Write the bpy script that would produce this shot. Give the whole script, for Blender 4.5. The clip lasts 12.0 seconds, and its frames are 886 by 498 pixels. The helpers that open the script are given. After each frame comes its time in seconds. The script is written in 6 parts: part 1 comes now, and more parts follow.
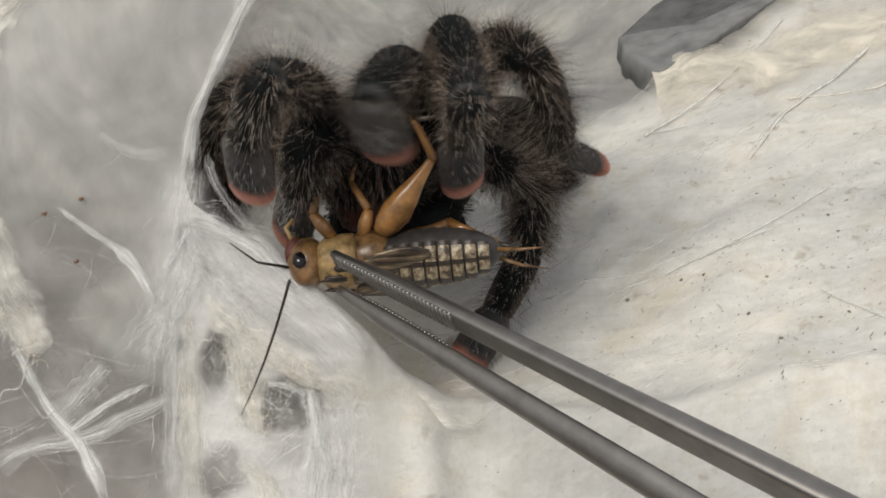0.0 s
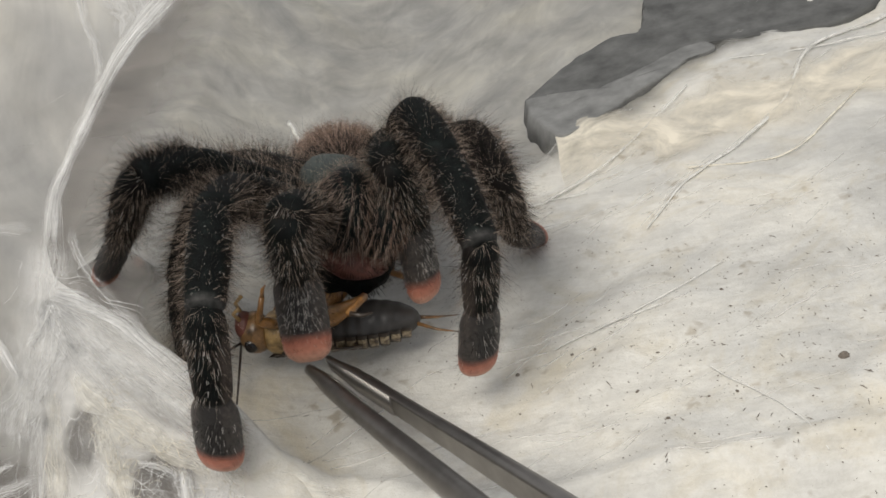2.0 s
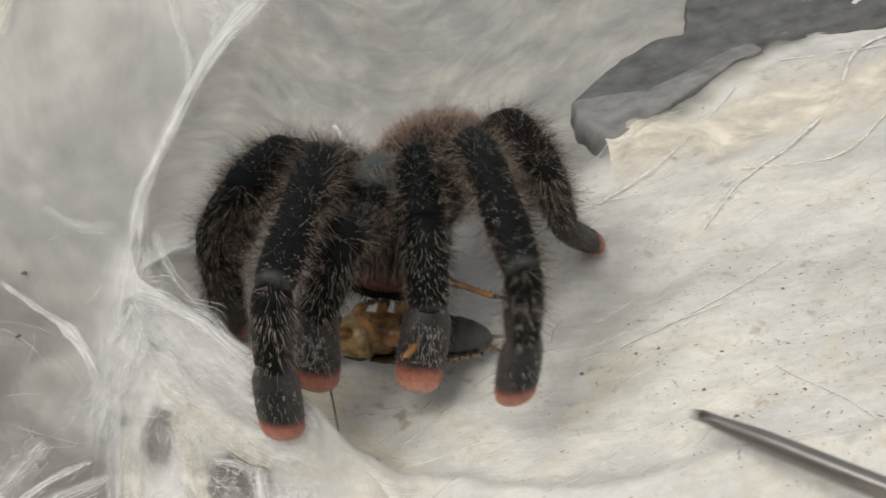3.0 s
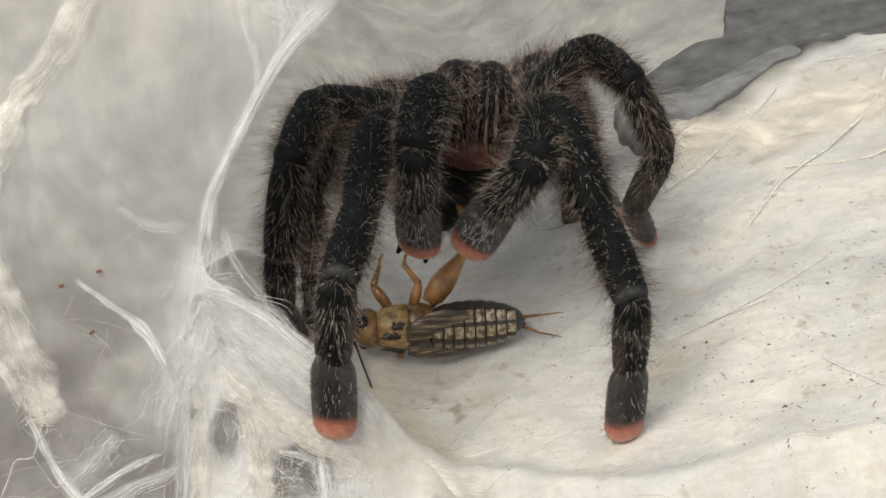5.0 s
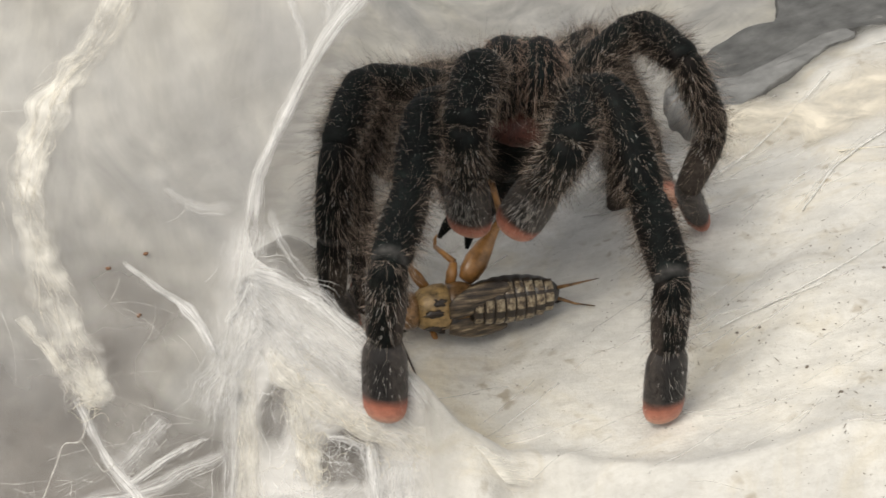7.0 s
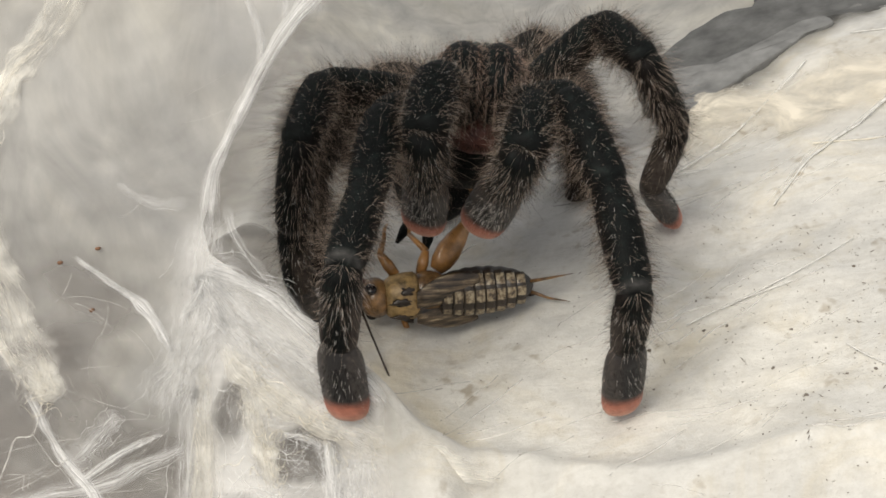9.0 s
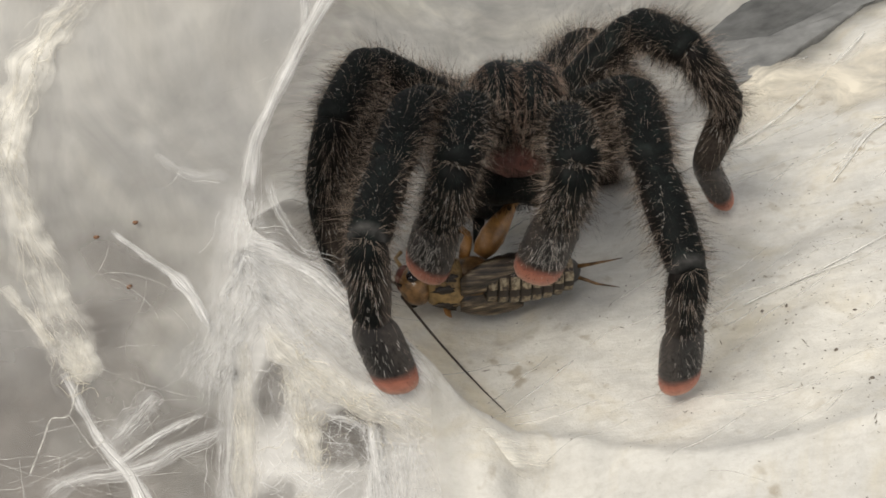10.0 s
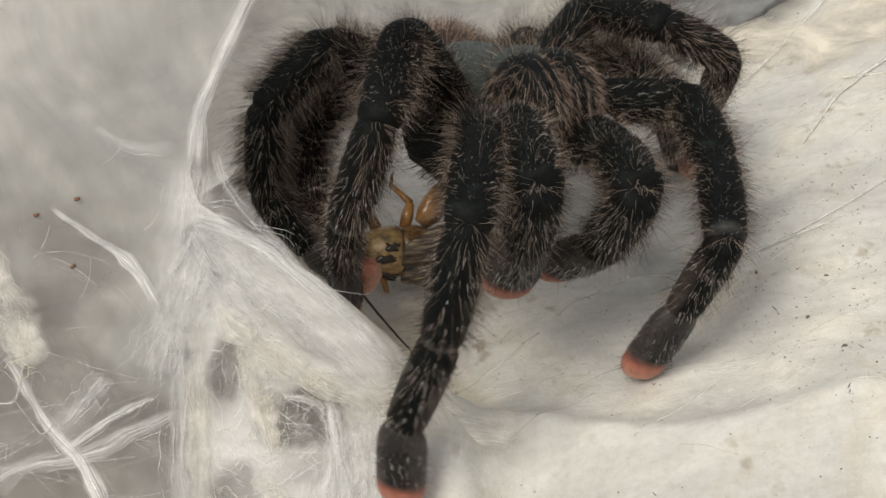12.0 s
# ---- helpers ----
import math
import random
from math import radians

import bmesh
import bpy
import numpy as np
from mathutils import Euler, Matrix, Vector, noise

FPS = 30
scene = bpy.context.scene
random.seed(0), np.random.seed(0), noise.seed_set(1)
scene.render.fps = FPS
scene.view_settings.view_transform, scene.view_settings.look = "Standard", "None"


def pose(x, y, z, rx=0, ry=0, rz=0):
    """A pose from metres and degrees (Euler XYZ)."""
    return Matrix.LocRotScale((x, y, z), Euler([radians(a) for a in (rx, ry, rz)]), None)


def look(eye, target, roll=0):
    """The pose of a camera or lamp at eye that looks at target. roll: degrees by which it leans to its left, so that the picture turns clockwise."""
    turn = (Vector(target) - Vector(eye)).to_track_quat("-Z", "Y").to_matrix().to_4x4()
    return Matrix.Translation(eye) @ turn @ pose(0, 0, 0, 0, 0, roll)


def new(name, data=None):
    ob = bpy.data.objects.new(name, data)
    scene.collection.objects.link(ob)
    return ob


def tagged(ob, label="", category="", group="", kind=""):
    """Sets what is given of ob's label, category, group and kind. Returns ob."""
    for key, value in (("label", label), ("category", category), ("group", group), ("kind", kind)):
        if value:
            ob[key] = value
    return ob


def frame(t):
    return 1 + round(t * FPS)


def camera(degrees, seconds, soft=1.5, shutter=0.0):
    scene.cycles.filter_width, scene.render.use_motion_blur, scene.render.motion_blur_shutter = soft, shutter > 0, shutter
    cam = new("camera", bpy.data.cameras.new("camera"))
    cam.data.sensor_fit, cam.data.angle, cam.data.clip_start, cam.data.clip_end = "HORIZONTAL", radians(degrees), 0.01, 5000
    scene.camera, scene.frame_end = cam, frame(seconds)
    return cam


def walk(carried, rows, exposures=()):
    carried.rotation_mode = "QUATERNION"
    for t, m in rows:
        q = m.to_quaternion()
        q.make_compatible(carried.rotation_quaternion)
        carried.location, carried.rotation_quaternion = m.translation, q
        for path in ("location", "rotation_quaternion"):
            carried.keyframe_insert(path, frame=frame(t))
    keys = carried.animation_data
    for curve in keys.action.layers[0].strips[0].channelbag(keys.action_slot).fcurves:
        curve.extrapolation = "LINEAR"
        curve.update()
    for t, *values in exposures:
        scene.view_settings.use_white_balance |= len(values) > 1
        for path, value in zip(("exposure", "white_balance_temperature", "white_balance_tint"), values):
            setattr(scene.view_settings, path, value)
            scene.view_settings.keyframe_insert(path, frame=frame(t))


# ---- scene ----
cam = camera(35.99, 12.0, soft=1.6, shutter=0.4)
PATH = [
    (0.0, (0.00000, -0.13900, 0.09300), (0.00000, 0.00357, 0.00041), 0.00),
    (0.5, (0.00048, -0.13655, 0.09523), (0.00443, 0.00739, 0.00486), 0.77),
    (1.0, (0.00003, -0.13423, 0.09498), (0.00824, 0.01016, 0.00562), 1.65),
    (1.5, (0.00114, -0.13283, 0.09467), (0.01113, 0.01199, 0.00619), 2.14),
    (2.0, (0.00755, -0.13343, 0.09451), (0.01431, 0.01167, 0.00619), 1.93),
    (2.5, (0.00559, -0.13533, 0.09524), (0.01272, 0.00997, 0.00728), 2.08),
    (3.0, (-0.00058, -0.13483, 0.09456), (0.00583, 0.01058, 0.00672), 1.81),
    (3.5, (-0.00636, -0.13273, 0.09278), (-0.00082, 0.01267, 0.00489), 1.52),
    (3.7, (-0.00678, -0.13357, 0.09191), (-0.00129, 0.01180, 0.00395), 1.52),
    (5.5, (-0.00183, -0.14101, 0.09722), (-0.00074, 0.00508, 0.01030), 0.08),
    (6.0, (-0.00081, -0.14123, 0.09537), (-0.00095, 0.00476, 0.00827), -0.19),
    (6.5, (-0.00163, -0.14063, 0.09610), (-0.00338, 0.00542, 0.00912), -0.51),
    (7.0, (-0.00394, -0.13918, 0.09383), (-0.00709, 0.00657, 0.00638), -0.73),
    (7.2, (-0.00494, -0.13853, 0.09391), (-0.00857, 0.00657, 0.00540), -0.60),
    (8.8, (-0.00076, -0.13409, 0.09584), (-0.00576, 0.00837, 0.00322), -0.30),
    (9.0, (-0.00137, -0.13445, 0.09554), (-0.00255, 0.00890, 0.00415), 0.48),
    (9.5, (-0.00287, -0.13050, 0.09211), (-0.00612, 0.01157, -0.00119), 0.25),
    (10.0, (-0.00307, -0.12991, 0.09131), (-0.00851, 0.01234, -0.00163), -0.35),
    (10.5, (-0.00300, -0.12809, 0.08987), (-0.01086, 0.01383, -0.00339), -1.14),
    (11.0, (-0.00213, -0.12649, 0.08911), (-0.01075, 0.01569, -0.00369), -1.78),
    (11.5, (-0.00179, -0.12480, 0.08827), (-0.00611, 0.01610, -0.00674), -0.93),
    (12.0, (-0.00180, -0.12499, 0.08862), (-0.00367, 0.01507, -0.00772), -0.58),
]
walk(cam, [(t, look(eye, target, roll)) for t, eye, target, roll in PATH],
     exposures=[(0, -0.06, 6420, 9), (3.5, -0.01, 6420, 9), (5.5, 0.18, 6550, 9), (7.2, 0.20, 6600, 9), (9, 0.16, 6600, 9), (10.5, 0.05, 6600, 9), (12, 0.02, 6580, 9)])

# world and room light
world = bpy.data.worlds.new("room")
scene.world = world
world.use_nodes = True
world.node_tree.nodes["Background"].inputs[0].default_value = (0.97, 0.97, 0.99, 1)
world.node_tree.nodes["Background"].inputs[1].default_value = 0.57


def area_lamp(name, eye, target, size, power, color):
    data = bpy.data.lights.new(name, "AREA")
    data.shape, data.size, data.energy, data.color = "DISK", size, power, color
    ob = new(name, data)
    ob.matrix_basis = look(eye, target)
    return ob


area_lamp("ceiling_lamp", (-0.24, -0.34, 0.52), (0, 0.02, -0.01), 0.34, 4.1, (1.0, 0.945, 0.86))


# ---- materials ----
def nodes_of(name):
    m = bpy.data.materials.new(name)
    m.use_nodes = True
    t = m.node_tree
    return m, t, t.nodes["Principled BSDF"]


def add(t, kind, **inputs):
    n = t.nodes.new(kind)
    for k, v in inputs.items():
        n.inputs[k.replace("_", " ")].default_value = v
    return n


def noise_node(t, scale, detail=6.0, rough=0.6, stretch=(1, 1, 1), turn=0.0, distortion=0.0):
    tc = t.nodes.new("ShaderNodeTexCoord")
    mp = t.nodes.new("ShaderNodeMapping")
    mp.inputs["Scale"].default_value = stretch
    mp.inputs["Rotation"].default_value = (0, 0, turn)
    n = add(t, "ShaderNodeTexNoise", Scale=scale, Detail=detail, Roughness=rough, Distortion=distortion)
    t.links.new(tc.outputs["Object"], mp.inputs["Vector"])
    t.links.new(mp.outputs["Vector"], n.inputs["Vector"])
    return n


def ramp(t, source, stops):
    r = t.nodes.new("ShaderNodeValToRGB")
    e = r.color_ramp.elements
    while len(e) < len(stops):
        e.new(0.5)
    for el, (p, c) in zip(e, stops):
        el.position, el.color = p, (*c, 1)
    t.links.new(source, r.inputs[0])
    return r


def mix(t, fac, a, b, mode="MIX"):
    m = t.nodes.new("ShaderNodeMix")
    m.data_type, m.blend_type = "RGBA", mode
    for s, v in ((m.inputs[0], fac), (m.inputs[6], a), (m.inputs[7], b)):
        if isinstance(v, (int, float)):
            s.default_value = v
        elif isinstance(v, tuple):
            s.default_value = (*v, 1)
        else:
            t.links.new(v, s)
    return m.outputs[2]


def bump(t, bsdf, height, strength, distance):
    b = add(t, "ShaderNodeBump", Strength=strength, Distance=distance)
    t.links.new(height, b.inputs["Height"])
    t.links.new(b.outputs[0], bsdf.inputs["Normal"])


def density(t):
    n = t.nodes.new("ShaderNodeAttribute")
    n.attribute_name = "silk_cover"
    return n.outputs["Fac"]


def sum_of(t, mode, a, b):
    n = t.nodes.new("ShaderNodeMath")
    n.operation, n.use_clamp = mode, True
    for s, v in zip(n.inputs, (a, b)):
        if isinstance(v, (int, float)):
            s.default_value = v
        else:
            t.links.new(v, s)
    return n.outputs[0]


def plain(name, color, rough=0.5, metal=0.0, vary=0.25, scale=900, bump_by=0.0, coat=0.0):
    m, t, p = nodes_of(name)
    n = noise_node(t, scale)
    dark = tuple(c * (1 - vary) for c in color)
    light = tuple(min(1, c * (1 + vary)) for c in color)
    r = ramp(t, n.outputs[0], [(0.3, dark), (0.7, light)])
    t.links.new(r.outputs[0], p.inputs["Base Color"])
    p.inputs["Roughness"].default_value, p.inputs["Metallic"].default_value = rough, metal
    p.inputs["Coat Weight"].default_value = coat
    if bump_by:
        bump(t, p, n.outputs[0], bump_by, 0.0002)
    return m


def silk_sheet(name):
    """Dense felted silk: off-white with cream and grey clouds, fine fibres along the pull of the sheet."""
    m, t, p = nodes_of(name)
    big = noise_node(t, 38, 5, 0.55, distortion=0.6)
    mid = noise_node(t, 170, 6, 0.65, stretch=(0.6, 1.5, 1), turn=0.7, distortion=0.4)
    fib = noise_node(t, 520, 4, 0.6, stretch=(0.22, 2.2, 1), turn=1.15, distortion=0.8)
    fine = noise_node(t, 2600, 3, 0.7)
    base = ramp(t, big.outputs[0], [(0.30, (0.47, 0.462, 0.44)), (0.46, (0.615, 0.602, 0.566)), (0.60, (0.72, 0.697, 0.64)), (0.75, (0.73, 0.69, 0.60))])
    streak = ramp(t, mid.outputs[0], [(0.34, (0.78, 0.77, 0.755)), (0.6, (1, 1, 1))])
    c = mix(t, 0.5, base.outputs[0], streak.outputs[0], "MULTIPLY")
    f2 = ramp(t, fib.outputs[0], [(0.36, (0.76, 0.75, 0.73)), (0.58, (1, 1, 1))])
    c = mix(t, 0.26, c, f2.outputs[0], "MULTIPLY")
    grain = ramp(t, noise_node(t, 1000, 5, 0.75).outputs[0], [(0.38, (0.80, 0.79, 0.77)), (0.56, (1.03, 1.03, 1.03))])
    c = mix(t, 0.35, c, grain.outputs[0], "MULTIPLY")
    spot = noise_node(t, 420, 2, 0.5)
    dirt = ramp(t, spot.outputs[0], [(0.60, (1, 1, 1)), (0.72, (0.60, 0.54, 0.46))])
    where = ramp(t, noise_node(t, 75, 3, 0.6).outputs[0], [(0.46, (0, 0, 0)), (0.66, (0.9, 0.9, 0.9))])
    c = mix(t, where.outputs[0], c, mix(t, 1.0, c, dirt.outputs[0], "MULTIPLY"))
    stain = ramp(t, noise_node(t, 55, 6, 0.7, distortion=1.2).outputs[0], [(0.50, (1, 1, 1)), (0.70, (0.90, 0.835, 0.70))])
    c = mix(t, 0.75, c, stain.outputs[0], "MULTIPLY")
    t.links.new(c, p.inputs["Base Color"])
    t.links.new(density(t), p.inputs["Alpha"])
    p.inputs["Roughness"].default_value = 0.72
    p.inputs["Sheen Weight"].default_value = 0.15
    h = mix(t, 0.65, fib.outputs[0], fine.outputs[0])
    bump(t, p, h, 0.42, 0.0006)
    return m


def silk_veil(name, low, high, tint, scale=26, woven=False, glow=0.4, lip=None):
    """Thin silk, seen through where it is thin; lip: the tint of the white, drawn silk along the opening's lip."""
    m, t, p = nodes_of(name)
    cloud = noise_node(t, scale, 6, 0.55, distortion=0.8)
    wisp = noise_node(t, 75, 6, 0.62, stretch=(1.5, 1, 0.8), distortion=1.6)
    fib = noise_node(t, 70, 5, 0.55, stretch=(1.2, 1, 0.7), distortion=0.8)
    col = ramp(t, fib.outputs[0], [(0.3, tuple(c * 0.88 for c in tint)), (0.65, tint)])
    patchy = ramp(t, cloud.outputs[0], [(0.36, (0.82, 0.825, 0.84)), (0.50, (0.95, 0.94, 0.92)), (0.64, (1.0, 0.975, 0.90))])
    tone = mix(t, 1.0, col.outputs[0], patchy.outputs[0], "MULTIPLY")
    smoky = ramp(t, wisp.outputs[0], [(0.34, (0.80, 0.80, 0.81)), (0.56, (1, 1, 1)), (0.70, (1.14, 1.13, 1.10))])
    tone = mix(t, 0.75, tone, smoky.outputs[0], "MULTIPLY")
    d = mix(t, 0.45, cloud.outputs[0], fib.outputs[0])
    alpha = ramp(t, d, [(0.34, (low, low, low)), (0.60, (high, high, high))]).outputs[0]
    if lip:
        drawn = noise_node(t, 150, 5, 0.55, stretch=(0.35, 1, 2.6), distortion=0.8)
        drawn.inputs["Vector"].links[0].from_node.inputs["Rotation"].default_value = (0, -0.62, 0)
        white = ramp(t, drawn.outputs[0], [(0.3, tuple(c * 0.80 for c in lip)), (0.65, lip)])
        where = t.nodes.new("ShaderNodeAttribute")
        where.attribute_name = "silk_lip"
        tone = mix(t, where.outputs["Fac"], tone, white.outputs[0])
        alpha = mix(t, where.outputs["Fac"], alpha, (0.95, 0.95, 0.95))
    t.links.new(tone, p.inputs["Base Color"])
    p.inputs["Roughness"].default_value = 0.65
    bump(t, p, fib.outputs[0], 0.3, 0.0006)
    if woven:
        alpha = sum_of(t, 'MULTIPLY', alpha, density(t))
    thin, clear = add(t, "ShaderNodeBsdfTranslucent"), add(t, "ShaderNodeBsdfTransparent")
    t.links.new(tone, thin.inputs["Color"])
    body, whole = add(t, "ShaderNodeMixShader", Fac=glow), add(t, "ShaderNodeMixShader")
    t.links.new(p.outputs[0], body.inputs[1])
    t.links.new(thin.outputs[0], body.inputs[2])
    t.links.new(alpha, whole.inputs[0])
    t.links.new(clear.outputs[0], whole.inputs[1])
    t.links.new(body.outputs[0], whole.inputs[2])
    t.links.new(whole.outputs[0], t.nodes["Material Output"].inputs["Surface"])
    return m


SILK = silk_sheet("felted_silk")
VEIL = silk_veil("thin_silk", 0.60, 0.98, (0.71, 0.70, 0.665), woven=True, glow=0.22, lip=(0.95, 0.935, 0.90))
HAZE = silk_veil("grey_silk", 0.64, 0.96, (0.72, 0.71, 0.675), 20, woven=True)
TUB = plain("brown_grey_tub", (0.19, 0.172, 0.155), 0.7, 0, 0.35, 90, 0.3)


def soft_silk(name, tint, low, high, scale, woven=False):
    """Loose fibres: half see-through, soft where they thin out."""
    m, t, p = nodes_of(name)
    n = noise_node(t, scale, 5, 0.6, distortion=0.6)
    col = ramp(t, n.outputs[0], [(0.3, tuple(c * 0.86 for c in tint)), (0.7, tint)])
    t.links.new(col.outputs[0], p.inputs["Base Color"])
    p.inputs["Roughness"].default_value = 0.7
    a = ramp(t, n.outputs[0], [(0.36, (low, low, low)), (0.62, (high, high, high))])
    t.links.new(sum_of(t, "MULTIPLY", a.outputs[0], density(t)) if woven else a.outputs[0], p.inputs["Alpha"])
    return m


THREAD = soft_silk("silk_thread", (0.86, 0.84, 0.79), 0.2, 0.7, 420)
WISP = soft_silk("silk_wisp", (0.86, 0.84, 0.80), 0.08, 0.5, 300)
CREAM = soft_silk("cream_silk", (0.83, 0.78, 0.66), 0.15, 0.95, 260)
FIBRE = soft_silk("silk_fibre", (0.97, 0.965, 0.95), 0.12, 0.7, 420)
CREAM_FIBRE = soft_silk("cream_fibre", (0.95, 0.91, 0.82), 0.15, 0.75, 420)
CORD = soft_silk("silk_cord", (0.84, 0.825, 0.78), 0.45, 0.95, 420)
STREAK = soft_silk("bright_silk", (0.97, 0.965, 0.95), 0.7, 1.0, 220, True)
MATTED = soft_silk("matted_silk", (0.97, 0.945, 0.87), 0.75, 1.0, 300, True)
STAIN = soft_silk("stained_silk", (0.82, 0.755, 0.63), 0.3, 0.9, 110, True)
PALE_SLAB = plain("worn_slab_edge", (0.185, 0.185, 0.18), 0.85, 0, 0.35, 210, 0.5)
BARK = plain("dark_slab", (0.105, 0.105, 0.102), 0.85, 0, 0.4, 210, 0.5)
FRASS = plain("dark_crumb", (0.17, 0.145, 0.12), 0.9, 0, 0.5, 1500, 0.6)
RUST = plain("rusty_crumb", (0.20, 0.105, 0.06), 0.9, 0, 0.4, 1500, 0.6)
STEEL = plain("brushed_steel", (0.265, 0.25, 0.235), 0.42, 1.0, 0.2, 300, 0.05)


def chitin(name):
    m, t, p = nodes_of(name)
    n = noise_node(t, 420, 5, 0.6)
    r = ramp(t, n.outputs[0], [(0.3, (0.004, 0.004, 0.004)), (0.52, (0.006, 0.007, 0.007)), (0.74, (0.009, 0.015, 0.014))])
    t.links.new(r.outputs[0], p.inputs["Base Color"])
    p.inputs["Roughness"].default_value = 0.55
    p.inputs["Specular IOR Level"].default_value = 0.08
    bump(t, p, noise_node(t, 3000, 3).outputs[0], 0.6, 0.0002)
    return m


def leg_skin(name):
    """Green-black along the back of the leg, brown velvet at its sides, smooth taupe pads near the foot, grey skin at the joints."""
    m, t, p = nodes_of(name)
    back, pad, joint = (t.nodes.new("ShaderNodeAttribute") for _ in range(3))
    back.attribute_name, pad.attribute_name, joint.attribute_name = "leg_back", "leg_pad", "leg_joint"
    n = noise_node(t, 700, 5, 0.65)
    top = ramp(t, n.outputs[0], [(0.32, (0.0022, 0.0024, 0.0024)), (0.55, (0.0050, 0.0066, 0.0062)), (0.74, (0.012, 0.017, 0.0155))])
    side = ramp(t, n.outputs[0], [(0.3, (0.0025, 0.0022, 0.002)), (0.7, (0.010, 0.008, 0.007))])
    taupe = ramp(t, noise_node(t, 1600, 4, 0.6).outputs[0], [(0.3, (0.026, 0.021, 0.018)), (0.7, (0.074, 0.060, 0.051))])
    ring = ramp(t, n.outputs[0], [(0.3, (0.022, 0.022, 0.021)), (0.7, (0.085, 0.082, 0.078))])
    c = mix(t, back.outputs["Fac"], side.outputs[0], top.outputs[0])
    c = mix(t, pad.outputs["Fac"], c, taupe.outputs[0])
    c = mix(t, joint.outputs["Fac"], c, ring.outputs[0])
    t.links.new(c, p.inputs["Base Color"])
    p.inputs["Roughness"].default_value = 0.62
    p.inputs["Specular IOR Level"].default_value = 0.09
    bump(t, p, noise_node(t, 2600, 3, stretch=(1, 0.25, 1)).outputs[0], 0.6, 0.0002)
    return m


def hair(name, dark, light, pale, share):
    m, t, p = nodes_of(name)
    g = t.nodes.new("ShaderNodeNewGeometry")
    r = ramp(t, g.outputs["Random Per Island"], [(0.0, dark), (share, light), (0.92, pale)])
    t.links.new(r.outputs[0], p.inputs["Base Color"])
    p.inputs["Roughness"].default_value = 0.55
    p.inputs["Specular IOR Level"].default_value = 0.08
    return m


CHITIN = chitin("black_cuticle")
LEG_SKIN = leg_skin("leg_cuticle")


def toe_skin(name):
    """Brown-grey velvet pad with a dark ridge, turning pink at the tip."""
    m, t, p = nodes_of(name)
    along, ridge = t.nodes.new("ShaderNodeAttribute"), t.nodes.new("ShaderNodeAttribute")
    along.attribute_name, ridge.attribute_name = "toe_length", "toe_ridge"
    n = noise_node(t, 1500, 4, 0.6)
    pad = ramp(t, n.outputs[0], [(0.3, (0.014, 0.011, 0.0095)), (0.7, (0.052, 0.041, 0.034))])
    pad = mix(t, ridge.outputs["Fac"], pad.outputs[0], (0.008, 0.0065, 0.006))
    tip = ramp(t, along.outputs["Fac"], [(0.60, (0.15, 0.055, 0.036)), (0.76, (0.34, 0.110, 0.066)), (0.88, (0.46, 0.180, 0.115)), (1.0, (0.56, 0.30, 0.21))])
    where = ramp(t, along.outputs["Fac"], [(0.66, (0, 0, 0)), (0.79, (1, 1, 1))])
    tone = ramp(t, n.outputs[0], [(0.3, (0.70, 0.68, 0.67)), (0.7, (1, 1, 1))])
    c = mix(t, 1.0, mix(t, where.outputs[0], pad, tip.outputs[0]), tone.outputs[0], "MULTIPLY")
    t.links.new(c, p.inputs["Base Color"])
    p.inputs["Roughness"].default_value = 0.6
    p.inputs["Sheen Weight"].default_value = 0.1
    bump(t, p, n.outputs[0], 0.5, 0.0002)
    return m


TOE = toe_skin("pink_tipped_pad")
HAIR = hair("leg_hair", (0.003, 0.0026, 0.0023), (0.005, 0.0042, 0.004), (0.038, 0.030, 0.025), 0.88)
FRINGE = hair("tan_fringe_hair", (0.003, 0.0024, 0.002), (0.036, 0.025, 0.019), (0.60, 0.48, 0.39), 0.66)
SETA = hair("pale_bristle", (0.42, 0.38, 0.34), (0.68, 0.63, 0.58), (0.85, 0.82, 0.78), 0.5)
RED_HAIR = hair("jaw_hair", (0.016, 0.010, 0.008), (0.30, 0.185, 0.135), (0.66, 0.53, 0.44), 0.45)
PINK_HAIR = hair("pinkish_hair", (0.045, 0.034, 0.028), (0.25, 0.168, 0.130), (0.64, 0.47, 0.38), 0.55)
CARAPACE = plain("grey_green_carapace", (0.040, 0.050, 0.044), 0.6, 0, 0.3, 500, 0.3)
FANG_RED = plain("red_brown_mouth", (0.11, 0.035, 0.025), 0.55, 0, 0.5, 700, 0.4)


